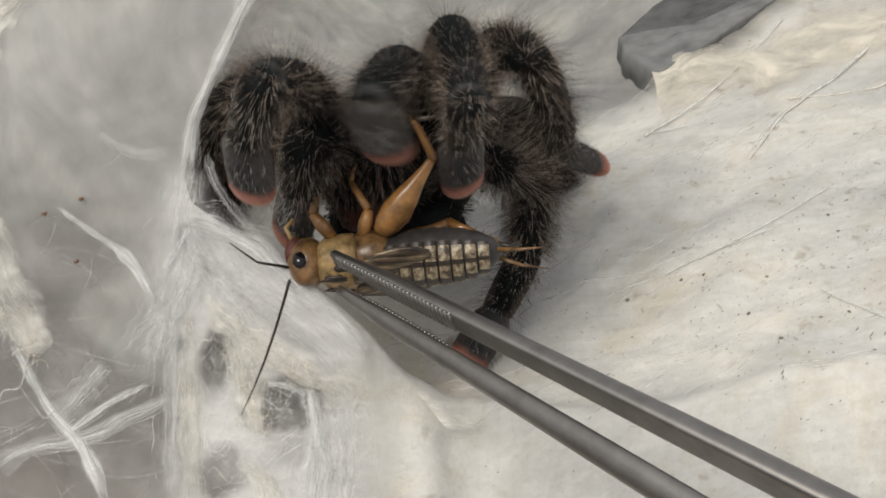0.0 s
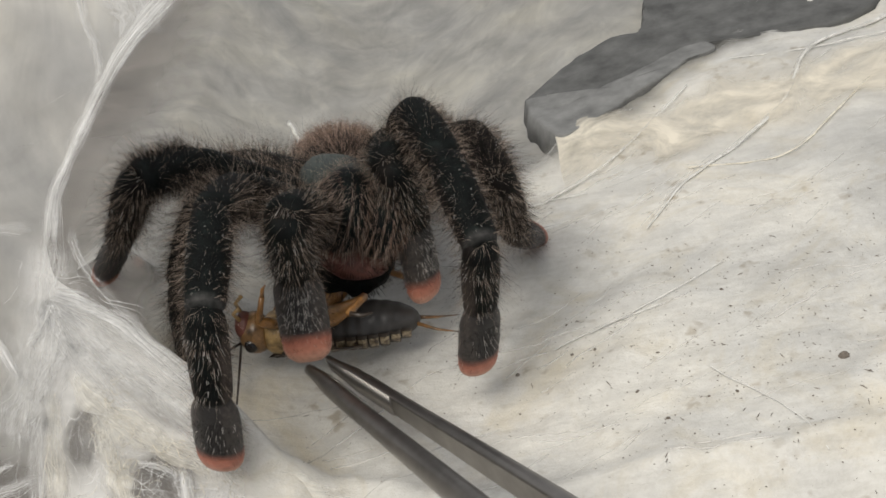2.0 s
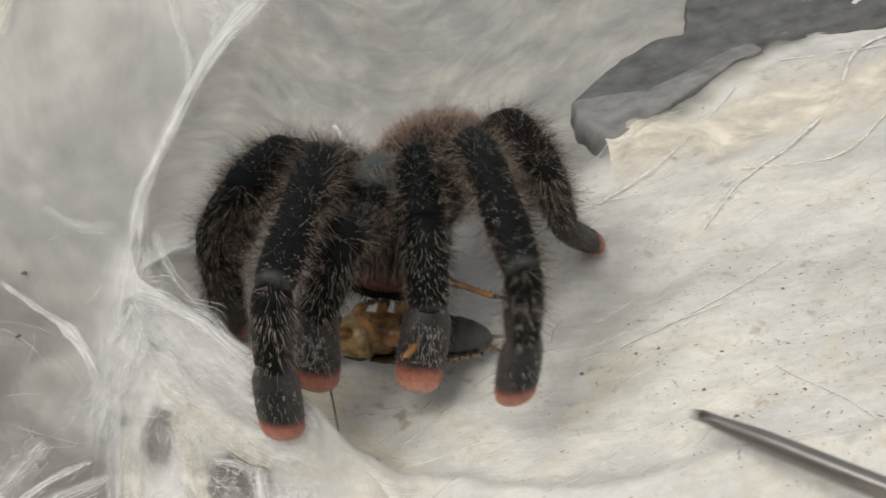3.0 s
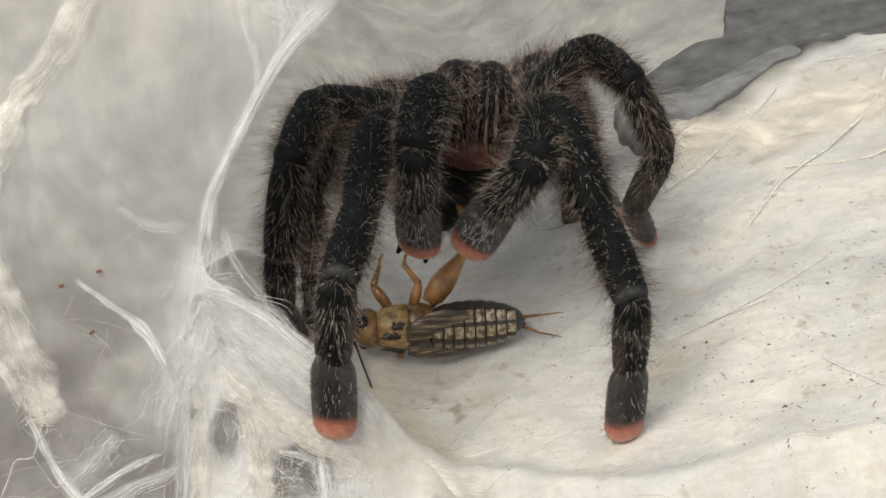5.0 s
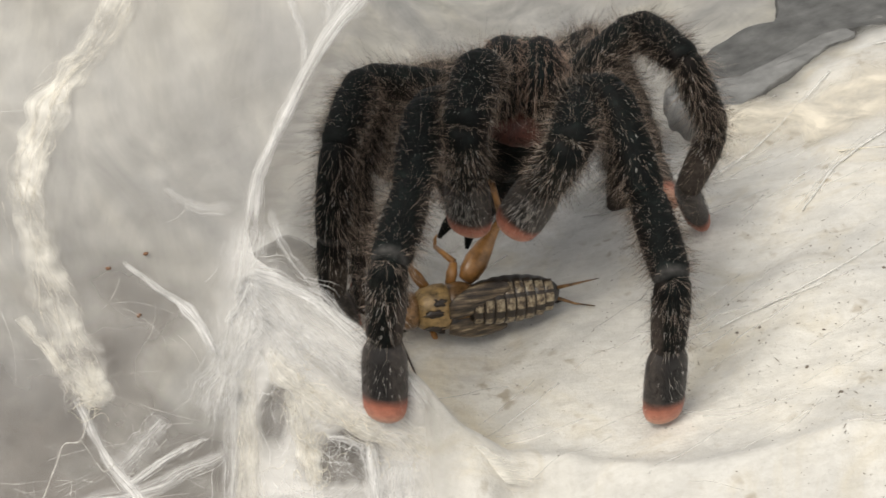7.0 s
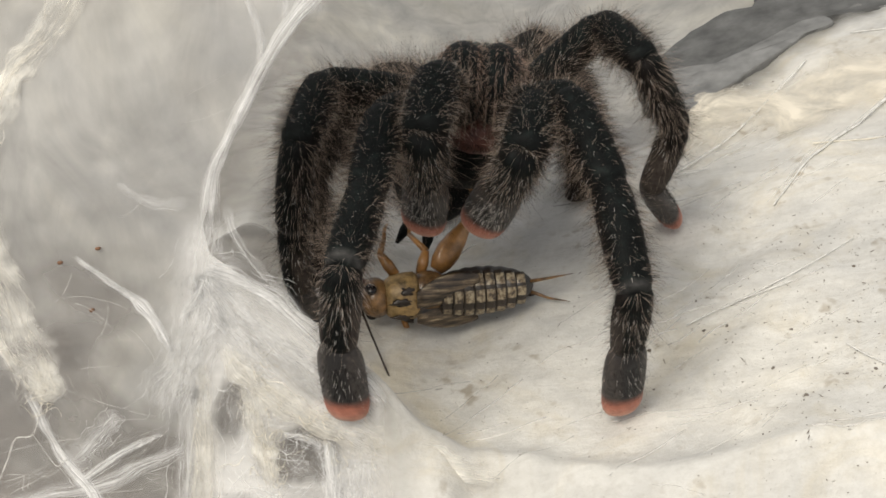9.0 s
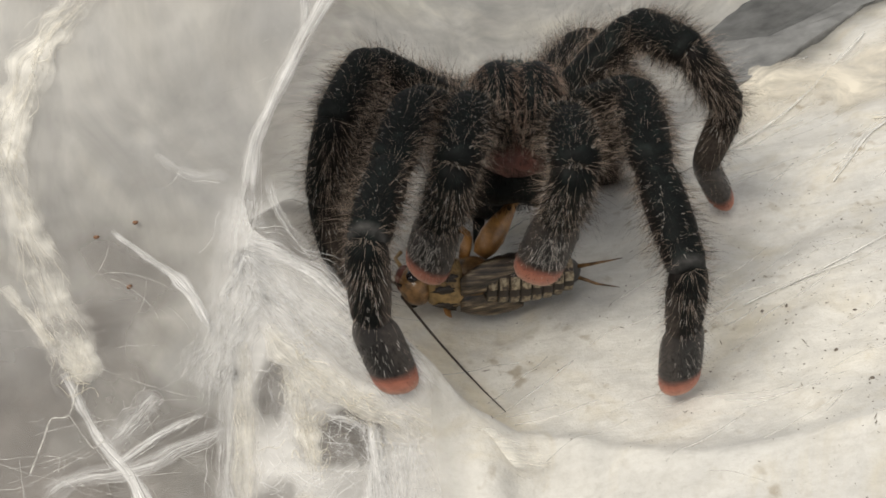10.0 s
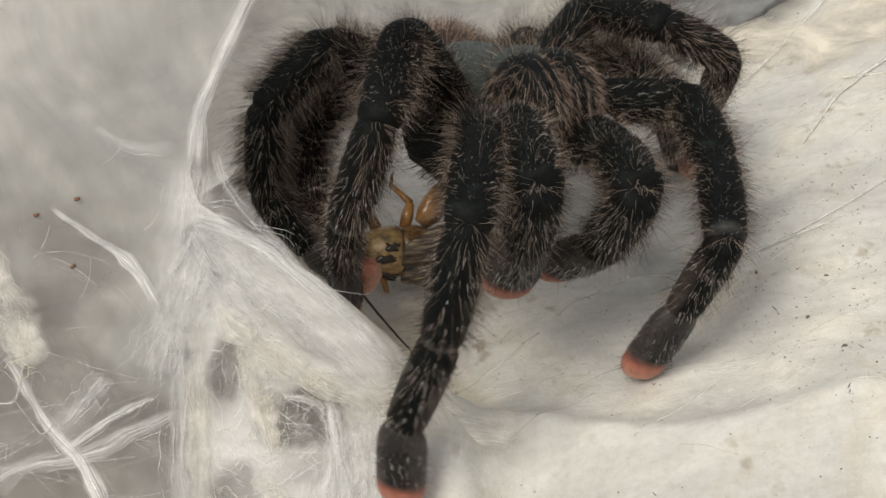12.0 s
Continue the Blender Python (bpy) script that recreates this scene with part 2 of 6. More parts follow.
# ---- mesh building ----
class Build:
    """Collects verts and faces of one mesh, with a material index for each face."""

    def __init__(self):
        self.v, self.f, self.m = [], [], []

    def rings(self, rows, mat=0, cap=True):
        n = len(rows[0])
        o = len(self.v)
        for row in rows:
            self.v.extend(tuple(p) for p in row)
        for i in range(len(rows) - 1):
            for j in range(n):
                a, b = o + i * n + j, o + i * n + (j + 1) % n
                self.f.append((a, b, b + n, a + n))
                self.m.append(mat(i) if callable(mat) else mat)
        if cap:
            self.f.append(tuple(o + j for j in reversed(range(n))))
            self.f.append(tuple(o + (len(rows) - 1) * n + j for j in range(n)))
            self.m += [mat(0) if callable(mat) else mat, mat(len(rows) - 2) if callable(mat) else mat]
        return self

    def tube(self, pts, radii, sides=8, mat=0, flat=1.0):
        """A tube along a line of points."""
        pts = [Vector(p) for p in pts]
        rows, side = [], None
        for i, p in enumerate(pts):
            d = (pts[min(i + 1, len(pts) - 1)] - pts[max(i - 1, 0)]).normalized()
            if side is None:
                side = d.cross(Vector((0.13, 0.21, 1))).normalized()
            side = (side - d * side.dot(d)).normalized()
            up = side.cross(d)
            r = radii[i] if hasattr(radii, "__len__") else radii
            rows.append([p + (side * math.cos(a) + up * math.sin(a) * flat) * r for a in (2 * math.pi * k / sides for k in range(sides))])
        return self.rings(rows, mat)

    def blob(self, centre, size, sides=14, rows=9, mat=0, m=None, wobble=0.0):
        out = []
        for i in range(rows + 1):
            th = math.pi * (0.02 + 0.96 * i / rows)
            row = []
            for k in range(sides):
                a = 2 * math.pi * k / sides
                p = Vector((math.sin(th) * math.cos(a), -math.cos(th), math.sin(th) * math.sin(a)))
                if wobble:
                    p *= 1 + wobble * noise.noise(p * 2.3 + Vector(centre) * 400)
                p = Vector((p.x * size[0], p.y * size[1], p.z * size[2]))
                row.append((m @ p if m else p) + Vector(centre))
            out.append(row)
        return self.rings(out, mat)

    def hairs(self, place, count, length, width, mat, rng, lean=0.7, curl=0.3, long_share=0.15):
        """place(rng) gives a point, its outward normal and the way that the hairs lean."""
        for _ in range(count):
            p, nrm, along = place(rng)
            lg = length * rng.uniform(0.45, 1.0) * (1.55 if rng.random() < long_share else 1.0)
            d = (nrm * rng.uniform(0.6, 1.1) + along * lean * rng.uniform(0.5, 1.3) + Vector((rng.gauss(0, 0.13), rng.gauss(0, 0.13), rng.gauss(0, 0.13)))).normalized()
            q = p + d * lg * 0.55
            e = q + (d + along * curl * rng.uniform(0, 1.5)).normalized() * lg * 0.45
            s = d.cross(Vector((rng.gauss(0, 1), rng.gauss(0, 1), rng.gauss(0, 1)))).normalized()
            u = s.cross(d)
            o = len(self.v)
            for c, w in ((p - nrm * 0.0002, width), (q, width * 0.75)):
                for k in range(3):
                    a = 2.0944 * k
                    self.v.append(tuple(c + (s * math.cos(a) + u * math.sin(a)) * w))
            self.v.append(tuple(e))
            for k in range(3):
                a, b = o + k, o + (k + 1) % 3
                self.f += [(a, b, b + 3, a + 3), (a + 3, b + 3, o + 6)]
                self.m += [mat, mat]
        return self

    def mesh(self, name, mats, smooth=True):
        me = bpy.data.meshes.new(name)
        me.from_pydata(self.v, [], self.f)
        for x in mats:
            me.materials.append(x)
        me.polygons.foreach_set("material_index", self.m)
        me.polygons.foreach_set("use_smooth", [smooth] * len(me.polygons))
        me.update()
        return me


def set_density(me, values):
    a = me.attributes.new("silk_cover", "FLOAT", "POINT")
    a.data.foreach_set("value", values)


def part(name, build, mats, parent, label="", at=None, smooth=True):
    me = build.mesh(name, mats, smooth) if isinstance(build, Build) else build
    ob = new(name, me)
    if parent:
        ob.parent = parent
    if at is not None:
        ob.matrix_basis = at
    if label:
        tagged(ob, label)
    return ob


# ---- the silk lair ----
def smooth_step(a, b, x):
    u = min(1.0, max(0.0, (x - a) / (b - a)))
    return u * u * (3 - 2 * u)


def rim_y(x):
    return -0.0085 - 0.0075 * smooth_step(0.0, 0.024, x)


def lip_z(x):
    """Height of the veil's lip, to which the floor climbs at the front."""
    pts = ((-0.0278, 0.0160), (-0.0225, 0.0118), (-0.0163, 0.0074), (-0.0118, 0.0026), (-0.0084, -0.0016), (-0.0049, -0.0066), (0.0010, -0.0130), (0.0060, -0.0160))
    if x <= pts[0][0]:
        return pts[0][1]
    for (xa, za), (xb, zb) in zip(pts, pts[1:]):
        if x <= xb:
            return za + (zb - za) * (x - xa) / (xb - xa)
    return -0.05


def floor_z(x, y):
    z = -0.0165 + (0.27 * x if x > 0 else 12 * x * x if x > -0.03 else 0.0108)
    z -= 0.9 * max(0.0, -0.031 - x) * smooth_step(0.05, 0.02, y)
    z = max(z, -0.055)
    if x < 0.006:
        climb = smooth_step(0.004 - 0.006 * smooth_step(-0.03, 0.0, x), -0.0118, y)
        z += max(0.0, lip_z(x) - z) * climb ** 1.5
    over = rim_y(x) - y - 0.0035 * smooth_step(0.004, -0.004, x)
    if over > 0:
        z -= 0.40 * over + 0.8 * over * smooth_step(0, 0.02, over) + 2.5 * over * smooth_step(0.000, -0.012, x)
    z -= 0.012 * smooth_step(0.06, 0.12, y) * smooth_step(0.05, 0.0, x)
    return z


def floor_relief(x, y):
    p = Vector((x, y, 0))
    fold = noise.noise(Vector((x * 26 + y * 34, (x - y) * 150, 3)))
    z = 0.0011 * noise.noise(p * 60) + 0.0007 * fold + 0.0004 * noise.noise(p * 240) + 0.00022 * noise.noise(p * 700)
    d = y - rim_y(x)
    z += 0.0014 * math.exp(-(d / 0.0022) ** 2) * smooth_step(-0.012, 0.0, x)
    z += 0.0010 * noise.noise(Vector((x * 30 - y * 14, y * 34 + x * 10, 8))) * smooth_step(0.014, 0.035, x) * smooth_step(-0.012, 0.0, y)
    far = smooth_step(0.035, 0.09, y)
    z += far * 0.004 * noise.noise(p * 30 + Vector((5, 0, 0)))
    return z


def grid_sheet(name, xs, ys, point, mats, keep=None):
    b = Build()
    n = len(xs)
    b.v = [tuple(point(x, y)) for y in ys for x in xs]
    for j in range(len(ys) - 1):
        for i in range(n - 1):
            if keep is None or keep((xs[i] + xs[i + 1]) / 2, (ys[j] + ys[j + 1]) / 2):
                b.f.append((j * n + i, j * n + i + 1, (j + 1) * n + i + 1, (j + 1) * n + i))
                b.m.append(0)
    return part(name, b, mats, None)


def steps(a, b, fine_a, fine_b, d, coarse):
    out, x = [], a
    while x < b:
        out.append(x)
        x += d if fine_a <= x <= fine_b else coarse
    return out + [b]


def ground_density(x, y):
    """Full over the sheet, thinning out at its ragged far edge and at the lip."""
    q = noise.noise(Vector((x * 55, y * 40, 2))) + 0.5 * noise.noise(Vector((x * 190, y * 160, 9)))
    far = 0.052 + 0.75 * max(0.0, x - 0.022) - 0.020 * smooth_step(0.012, -0.02, x) + 0.008 * q
    d = 1 - smooth_step(far - 0.004, far + 0.010, y)
    d *= smooth_step(-0.0275, -0.0235, x + 0.002 * q) if y < 0.03 else smooth_step(-0.054, -0.034, x + 0.004 * q)
    front = smooth_step(-0.0112, -0.0128, y) * smooth_step(-0.001, -0.010, x + 0.004 * q)
    return max(0.0, d * (1 - front))


ground = grid_sheet("ground", steps(-0.060, 0.34, -0.06, 0.085, 0.0007, 0.006), steps(-0.05, 0.30, -0.05, 0.10, 0.0007, 0.006),
                    lambda x, y: (x, y, floor_z(x, y) + floor_relief(x, y)), [SILK])
set_density(ground.data, [ground_density(v.co.x, v.co.y) for v in ground.data.vertices])
tagged(ground, "dense off-white spider silk sheet with folds and dirt", "silk sheet", kind="structure")

haze = grid_sheet("ground_haze", steps(-0.16, 0.34, -0.08, 0.085, 0.0012, 0.008), steps(0.004, 0.42, 0.0, 0.13, 0.0012, 0.008),
                  lambda x, y: (x, y, floor_z(max(x, -0.031), y) - 0.0030 + 0.9 * floor_relief(x + 0.4, y)), [HAZE])
set_density(haze.data, [smooth_step(0.006, 0.035, v.co.y + 0.006 * noise.noise(v.co * 90)) * (0.15 + 0.85 * smooth_step(-0.046, -0.026, v.co.x)) for v in haze.data.vertices])
tagged(haze, "thin grey silk haze over the tub floor", "silk sheet", kind="structure")
tub = grid_sheet("ground_tub", steps(-0.4, 0.5, 0, 0.01, 0.01, 0.012), steps(-0.3, 0.6, 0, 0.01, 0.01, 0.012),
                 lambda x, y: (x, y, -0.040 + 0.22 * max(0.0, x) * smooth_step(-0.03, 0.03, y) - 0.03 * smooth_step(0.04, -0.01, y) + 0.004 * noise.noise(Vector((x, y, 0)) * 60)), [TUB])
tagged(tub, "brownish grey tub floor under thin silk", "tub", kind="structure")

# the edge of the hanging veil, from the top strand down to the lip: x, z
EDGE = [(-0.0085, 0.052), (-0.0150, 0.0450), (-0.0210, 0.0370), (-0.0252, 0.0285), (-0.0278, 0.0200), (-0.0274, 0.0165), (-0.0225, 0.0122),
        (-0.0163, 0.0078), (-0.0118, 0.0030), (-0.0084, -0.0012), (-0.0049, -0.0062), (0.0010, -0.0125), (0.0030, -0.0200)]


def veil_y(x, z):
    p = Vector((x, z, 0))
    y = -0.012 + 0.0022 * noise.noise(p * 38) + 0.0005 * noise.noise(p * 110) + 0.0002 * noise.noise(p * 420)
    y += 0.0007 * noise.noise(Vector((x * 170 + z * 90, z * 18, 7)))
    calm = smooth_step(-0.036, -0.027, x)
    y = -0.012 + (y + 0.012) * (1 - 0.6 * calm)
    y -= 0.25 * max(0.0, -0.010 - z)
    return y


def veil_edge_x(z):
    pts = EDGE
    for (xa, za), (xb, zb) in zip(pts, pts[1:]):
        if zb <= z <= za:
            u = (z - zb) / (za - zb)
            return xb + (xa - xb) * u
    return pts[0][0] if z > pts[0][1] else pts[-1][0]


def veil_sheet():
    """Rows at even heights, each running from far left to the edge; dense silk, and thin film over the gaps below."""
    b = Build()
    zs = [-0.055 + 0.0007 * i for i in range(168)]
    cols = 130
    for z in zs:
        xe = veil_edge_x(z)
        for i in range(cols + 1):
            u = 1 - (1 - i / cols) ** 1.35
            x = -0.11 + (xe + 0.11) * u
            b.v.append((x, veil_y(x, z), z))
    n = cols + 1
    for j in range(len(zs) - 1):
        for i in range(cols):
            b.f.append((j * n + i, j * n + i + 1, (j + 1) * n + i + 1, (j + 1) * n + i))
            b.m.append(0)
    return b


# gaps under thin film: x, z, half-width, half-height, lean, depth
GAPS = [(-0.0264, -0.0044, 0.0021, 0.0065, -0.21, 0.95), (-0.0186, -0.0110, 0.0051, 0.0043, 0.00, 0.92),
        (-0.0269, -0.0203, 0.0037, 0.0038, -0.35, 0.90), (-0.0187, 0.0002, 0.0056, 0.0013, -0.66, 0.50),
        (-0.0501, -0.0205, 0.0052, 0.0043, 0.00, 0.90), (-0.0407, -0.0205, 0.0033, 0.0041, 0.00, 0.75),
        (-0.0512, -0.0095, 0.0022, 0.0050, 0.00, 0.60), (-0.0432, 0.0014, 0.0056, 0.0053, 0.00, 0.40),
        (-0.0480, 0.0080, 0.0039, 0.0079, 0.35, 0.35), (-0.0373, -0.0071, 0.0043, 0.0032, 0.35, 0.30),
        (-0.0178, -0.0179, 0.0038, 0.0035, 0.00, 0.45)]


def veil_density(x, z):
    """Dense nearly everywhere, thin film over the dark gaps at the lower left and under the lip."""
    q = noise.noise(Vector((x * 95, z * 70, 11))) + 0.55 * noise.noise(Vector((x * 260, z * 190, 4))) + 0.3 * noise.noise(Vector((x * 700, z * 500, 1)))
    edge = -0.006 - 0.8 * (x + 0.037)
    smoke = noise.noise(Vector((x * 52, z * 60, 21))) + 0.6 * noise.noise(Vector((x * 120 + z * 40, z * 150, 8)))
    low = 0.8 * smooth_step(edge + 0.004, edge - 0.012, z) * smooth_step(-0.0315, -0.036, x)
    low = max(low, 0.92 * smooth_step(0.0, 0.7, smoke + 0.25) * smooth_step(0.026, 0.006, z) * smooth_step(-0.029, -0.034, x))
    for gx, gz, rx, rz, lean, depth in GAPS:
        c, s = math.cos(lean), math.sin(lean)
        d = math.hypot(((x - gx) * c + (z - gz) * s) / rx, ((z - gz) * c - (x - gx) * s) / rz)
        low = max(low, depth * smooth_step(1.3, 0.55, d + 0.45 * q))
    d = 1 - low * min(1.0, max(0.0, 0.85 - 0.45 * q))
    if z < 0.014:
        fade = 0.0018 + 0.005 * smooth_step(0.0, -0.008, z)
        d *= smooth_step(0.0, fade, veil_edge_x(z) - x + 0.3 * fade * q)
    return min(1.0, max(0.03 if z < -0.004 else 0.06, d))


veil = part("wall_silk", veil_sheet(), [VEIL], None)
veil.data.attributes.new("silk_lip", "FLOAT", "POINT").data.foreach_set("value", [
    smooth_step(-0.0335, -0.0270, v.co.x + 0.002 * noise.noise(v.co * 200)) * smooth_step(lip_z(v.co.x) + 0.007, lip_z(v.co.x) + 0.001, v.co.z) for v in veil.data.vertices])
set_density(veil.data, [veil_density(v.co.x, v.co.z) for v in veil.data.vertices])
tagged(veil, "thin translucent greyish silk curtain with ragged holes", "silk curtain", kind="structure")


# ---- the tarantula ----
LEG = (0.0175, 0.0132, 0.0135, 0.0113, 0.0100)
PALP = (0.0120, 0.0105, 0.0110, 0.0100)
SEGMENTS = ("femur", "patella", "tibia", "metatarsus", "tarsus")
PALP_SEGMENTS = ("femur", "patella", "tibia", "tarsus")
HIPS = {  # hip in the body's space, length factor
    "A": ((-0.0048, -0.0040, -0.002), 1.0), "B": ((0.0048, -0.0040, -0.002), 1.0),
    "C": ((0.0056, -0.0005, -0.002), 0.93), "D": ((-0.0056, -0.0005, -0.002), 0.93),
    "E": ((-0.0056, 0.0030, -0.002), 0.8), "F": ((0.0056, 0.0030, -0.002), 0.8),
    "G": ((-0.0046, 0.0062, -0.002), 0.95), "H": ((0.0046, 0.0062, -0.002), 0.95),
    "P": ((-0.0032, -0.0072, -0.0025), 1.0), "Q": ((0.0032, -0.0072, -0.0025), 1.0),
}


SHAGGY = dict(A=1.0, B=1.0, C=1.3, D=1.3, E=2.2, F=2.2, G=2.4, H=2.4, P=0.9, Q=0.9)


def segment_profile(kind, u):
    """Half-width across and half-depth, as a share of the leg's girth."""
    belly = math.sin(math.pi * min(1, max(0, u)) ** 0.85)
    end = 0.66 + 0.34 * min(1, min(u, 1 - u) * 9) ** 0.6
    if kind == "tarsus":
        tip = math.sqrt(max(0.015, 1 - max(0.0, (u - 0.78) / 0.24) ** 2.6))
        neck = 0.60 + 0.40 * min(1, u * 5.5) ** 0.6
        return (1.10 + 0.09 * math.sin(math.pi * u)) * neck * tip ** 0.7, 0.76 * neck * tip
    if kind == "metatarsus":
        end *= 1 - 0.3 * max(0.0, (u - 0.88) / 0.12)
        return 1.02 * end * (0.86 + 0.14 * belly), 0.90 * end * (0.84 + 0.16 * belly)
    k = {"femur": 1.24, "patella": 1.18, "tibia": 1.07}[kind]
    return k * end * (0.86 + 0.14 * belly), k * end * (0.84 + 0.16 * belly)


def segment_mesh(kind, length, girth, seed, count, grizzled=False, shaggy=1.0):
    """One leg segment from its joint along y, its back at +z: the bare cuticle and its coats of hair."""
    rng = random.Random(seed)
    b = Build()
    n, sides = 18, 20
    rows = []
    for i in range(n + 1):
        u = i / n
        w, d = segment_profile(kind, u)
        y = -0.0008 + (length + 0.0014) * u
        rows.append([Vector((math.cos(a) * w * girth, y, math.sin(a) * d * girth * (1 - 0.10 * (math.sin(a) < 0)))) for a in (2 * math.pi * k / sides for k in range(sides))])
    b.rings(rows, 2 if kind == "tarsus" else 0)
    body = len(b.v)
    if kind == "tarsus":  # the two-lobed tuft at the tip
        for s in (-1, 1):
            b.blob((0.36 * girth * s, length * 0.985, -0.12 * girth), (0.44 * girth, 0.34 * girth, 0.40 * girth), 12, 8, 2, None, 0.12)

    def skin(u, a):
        w, d = segment_profile(kind, u)
        return Vector((math.cos(a) * w * girth, length * u, math.sin(a) * d * girth)), Vector((math.cos(a), 0, math.sin(a))), Vector((0, 1, 0))

    def place(r):
        while True:
            u, a = r.uniform(0.0, 1.24), r.uniform(0, 2 * math.pi)
            if kind == "metatarsus" and u > 0.35 and math.sin(a) < 0.75 and r.random() < 0.85:
                continue
            if 0.93 < u <= 1.0 and kind != "femur" and r.random() < 0.8:
                continue
            break
        if u > 1:  # over the rounded joint
            if kind == "metatarsus":
                return skin(0.3, a)
            q = math.sqrt((u - 1) / 0.24)
            nrm = Vector((math.cos(a) * q, 1 - q * 0.6, math.sin(a) * q)).normalized()
            return Vector((math.cos(a) * q * girth * 0.6, length + 0.0005, math.sin(a) * q * girth * 0.6)), nrm, Vector((0, 0.4, -1.2))
        return skin(u, a)

    def flank(r):
        """The sides and the belly of the segment."""
        return skin(r.uniform(0.02, 0.98), r.choice((0.15, math.pi - 0.15)) + r.gauss(0, 0.5) if r.random() < 0.7 else r.uniform(math.pi, 2 * math.pi))

    def crown(r):
        return skin(r.uniform(0.02, 0.62), r.gauss(math.pi / 2, 0.42))

    def velvet(r):
        return skin(r.uniform(0.0, 0.97), r.uniform(0, 2 * math.pi))

    if kind == "tarsus":
        b.hairs(crown, count // 6, 0.0010, 0.000020, 1, rng, 2.2)
        b.hairs(crown, count // 45, 0.0011, 0.000024, 3, rng, 2.4, 0.2, 0.0)
        b.hairs(velvet, int(count * 1.3), 0.00022, 0.00003, 2, rng, 1.6, 0.1, 0.0)
        b.hairs(flank, int(count * 0.10 * shaggy), 0.0016, 0.000011, 4, rng, 0.6, 0.3, 0.2)
        if grizzled:
            b.hairs(crown, count // 7, 0.0011, 0.000018, 3, rng, 1.8, 0.2, 0.1)
            b.hairs(velvet, count // 3, 0.0009, 0.000014, 4, rng, 1.5, 0.2, 0.1)
    else:
        bare = kind == "metatarsus"
        upper = kind in ("femur", "patella")
        b.hairs(place, int(count * (0.7 if bare else 1.2)), 0.0007, 0.000016, 1, rng, 2.2)
        b.hairs(place, int(count * (0.18 if bare else 0.34)), 0.0016, 0.000013, 4, rng, 1.1, 0.3, 0.2)
        b.hairs(place, int(count * (0.07 if bare else 0.34) * shaggy), 0.0030 + 0.0006 * shaggy, 0.000011, 4, rng, 0.35, 0.4, 0.3)
        b.hairs(flank, int(count * (0.12 if bare else 0.85 if upper else 0.6) * shaggy), 0.0022 * (0.75 + 0.25 * shaggy), 0.000013, 4, rng, 0.6, 0.5, 0.2)
        b.hairs(place, count // (3 if grizzled else 10), 0.0012, 0.000019 if grizzled else 0.000023, 3, rng, 2.0, 0.2, 0.1)
        if grizzled:
            b.hairs(place, int(count * 0.5), 0.0013, 0.000013, 4, rng, 1.4, 0.3, 0.1)
    me = b.mesh(kind, [LEG_SKIN, HAIR, TOE, SETA, FRINGE])
    names = ("toe_length", "toe_ridge") if kind == "tarsus" else ("leg_back", "leg_pad", "leg_joint")
    values = [[0.0] * len(b.v) for _ in names]
    for i, (x, y, z) in enumerate(b.v):
        wob = noise.noise(Vector((x, y, z)) * 900)
        u = y / length
        if kind == "tarsus":
            values[0][i] = u + 0.03 * wob
            values[1][i] = smooth_step(-0.1 * girth, 0.3 * girth, z) * smooth_step(0.74 * girth, 0.34 * girth, abs(x + 0.1 * girth * noise.noise(Vector((0, y * 1500, seed)))))
        elif i < body:
            high = z / math.hypot(x, z) if x or z else 1
            values[0][i] = smooth_step(0.1, 0.75, high + 0.25 * wob)
            if bare:
                values[1][i] = smooth_step(0.78, 0.45, high + 0.15 * wob) * smooth_step(0.12, 0.42, u + 0.05 * wob)
            if kind in ("tibia", "metatarsus") and i < n * sides:
                values[2][i] = smooth_step(0.93, 0.98, u + 0.03 * wob) * 0.8
    for name, row in zip(names, values):
        me.attributes.new(name, "FLOAT", "POINT").data.foreach_set("value", row)
    return me


def body_hairs(b, size, centre, count, length, mat, rng, lower=-0.3, width=0.00006):
    def place(r):
        while True:
            d = Vector((r.gauss(0, 1), r.gauss(0, 1), r.gauss(0, 1))).normalized()
            if d.z > lower:
                break
        p = Vector((d.x * size[0], d.y * size[1], d.z * size[2])) + Vector(centre)
        return p, d, Vector((0, 0.7, -0.4))
    return b.hairs(place, count, length, width, mat, rng, 0.6)


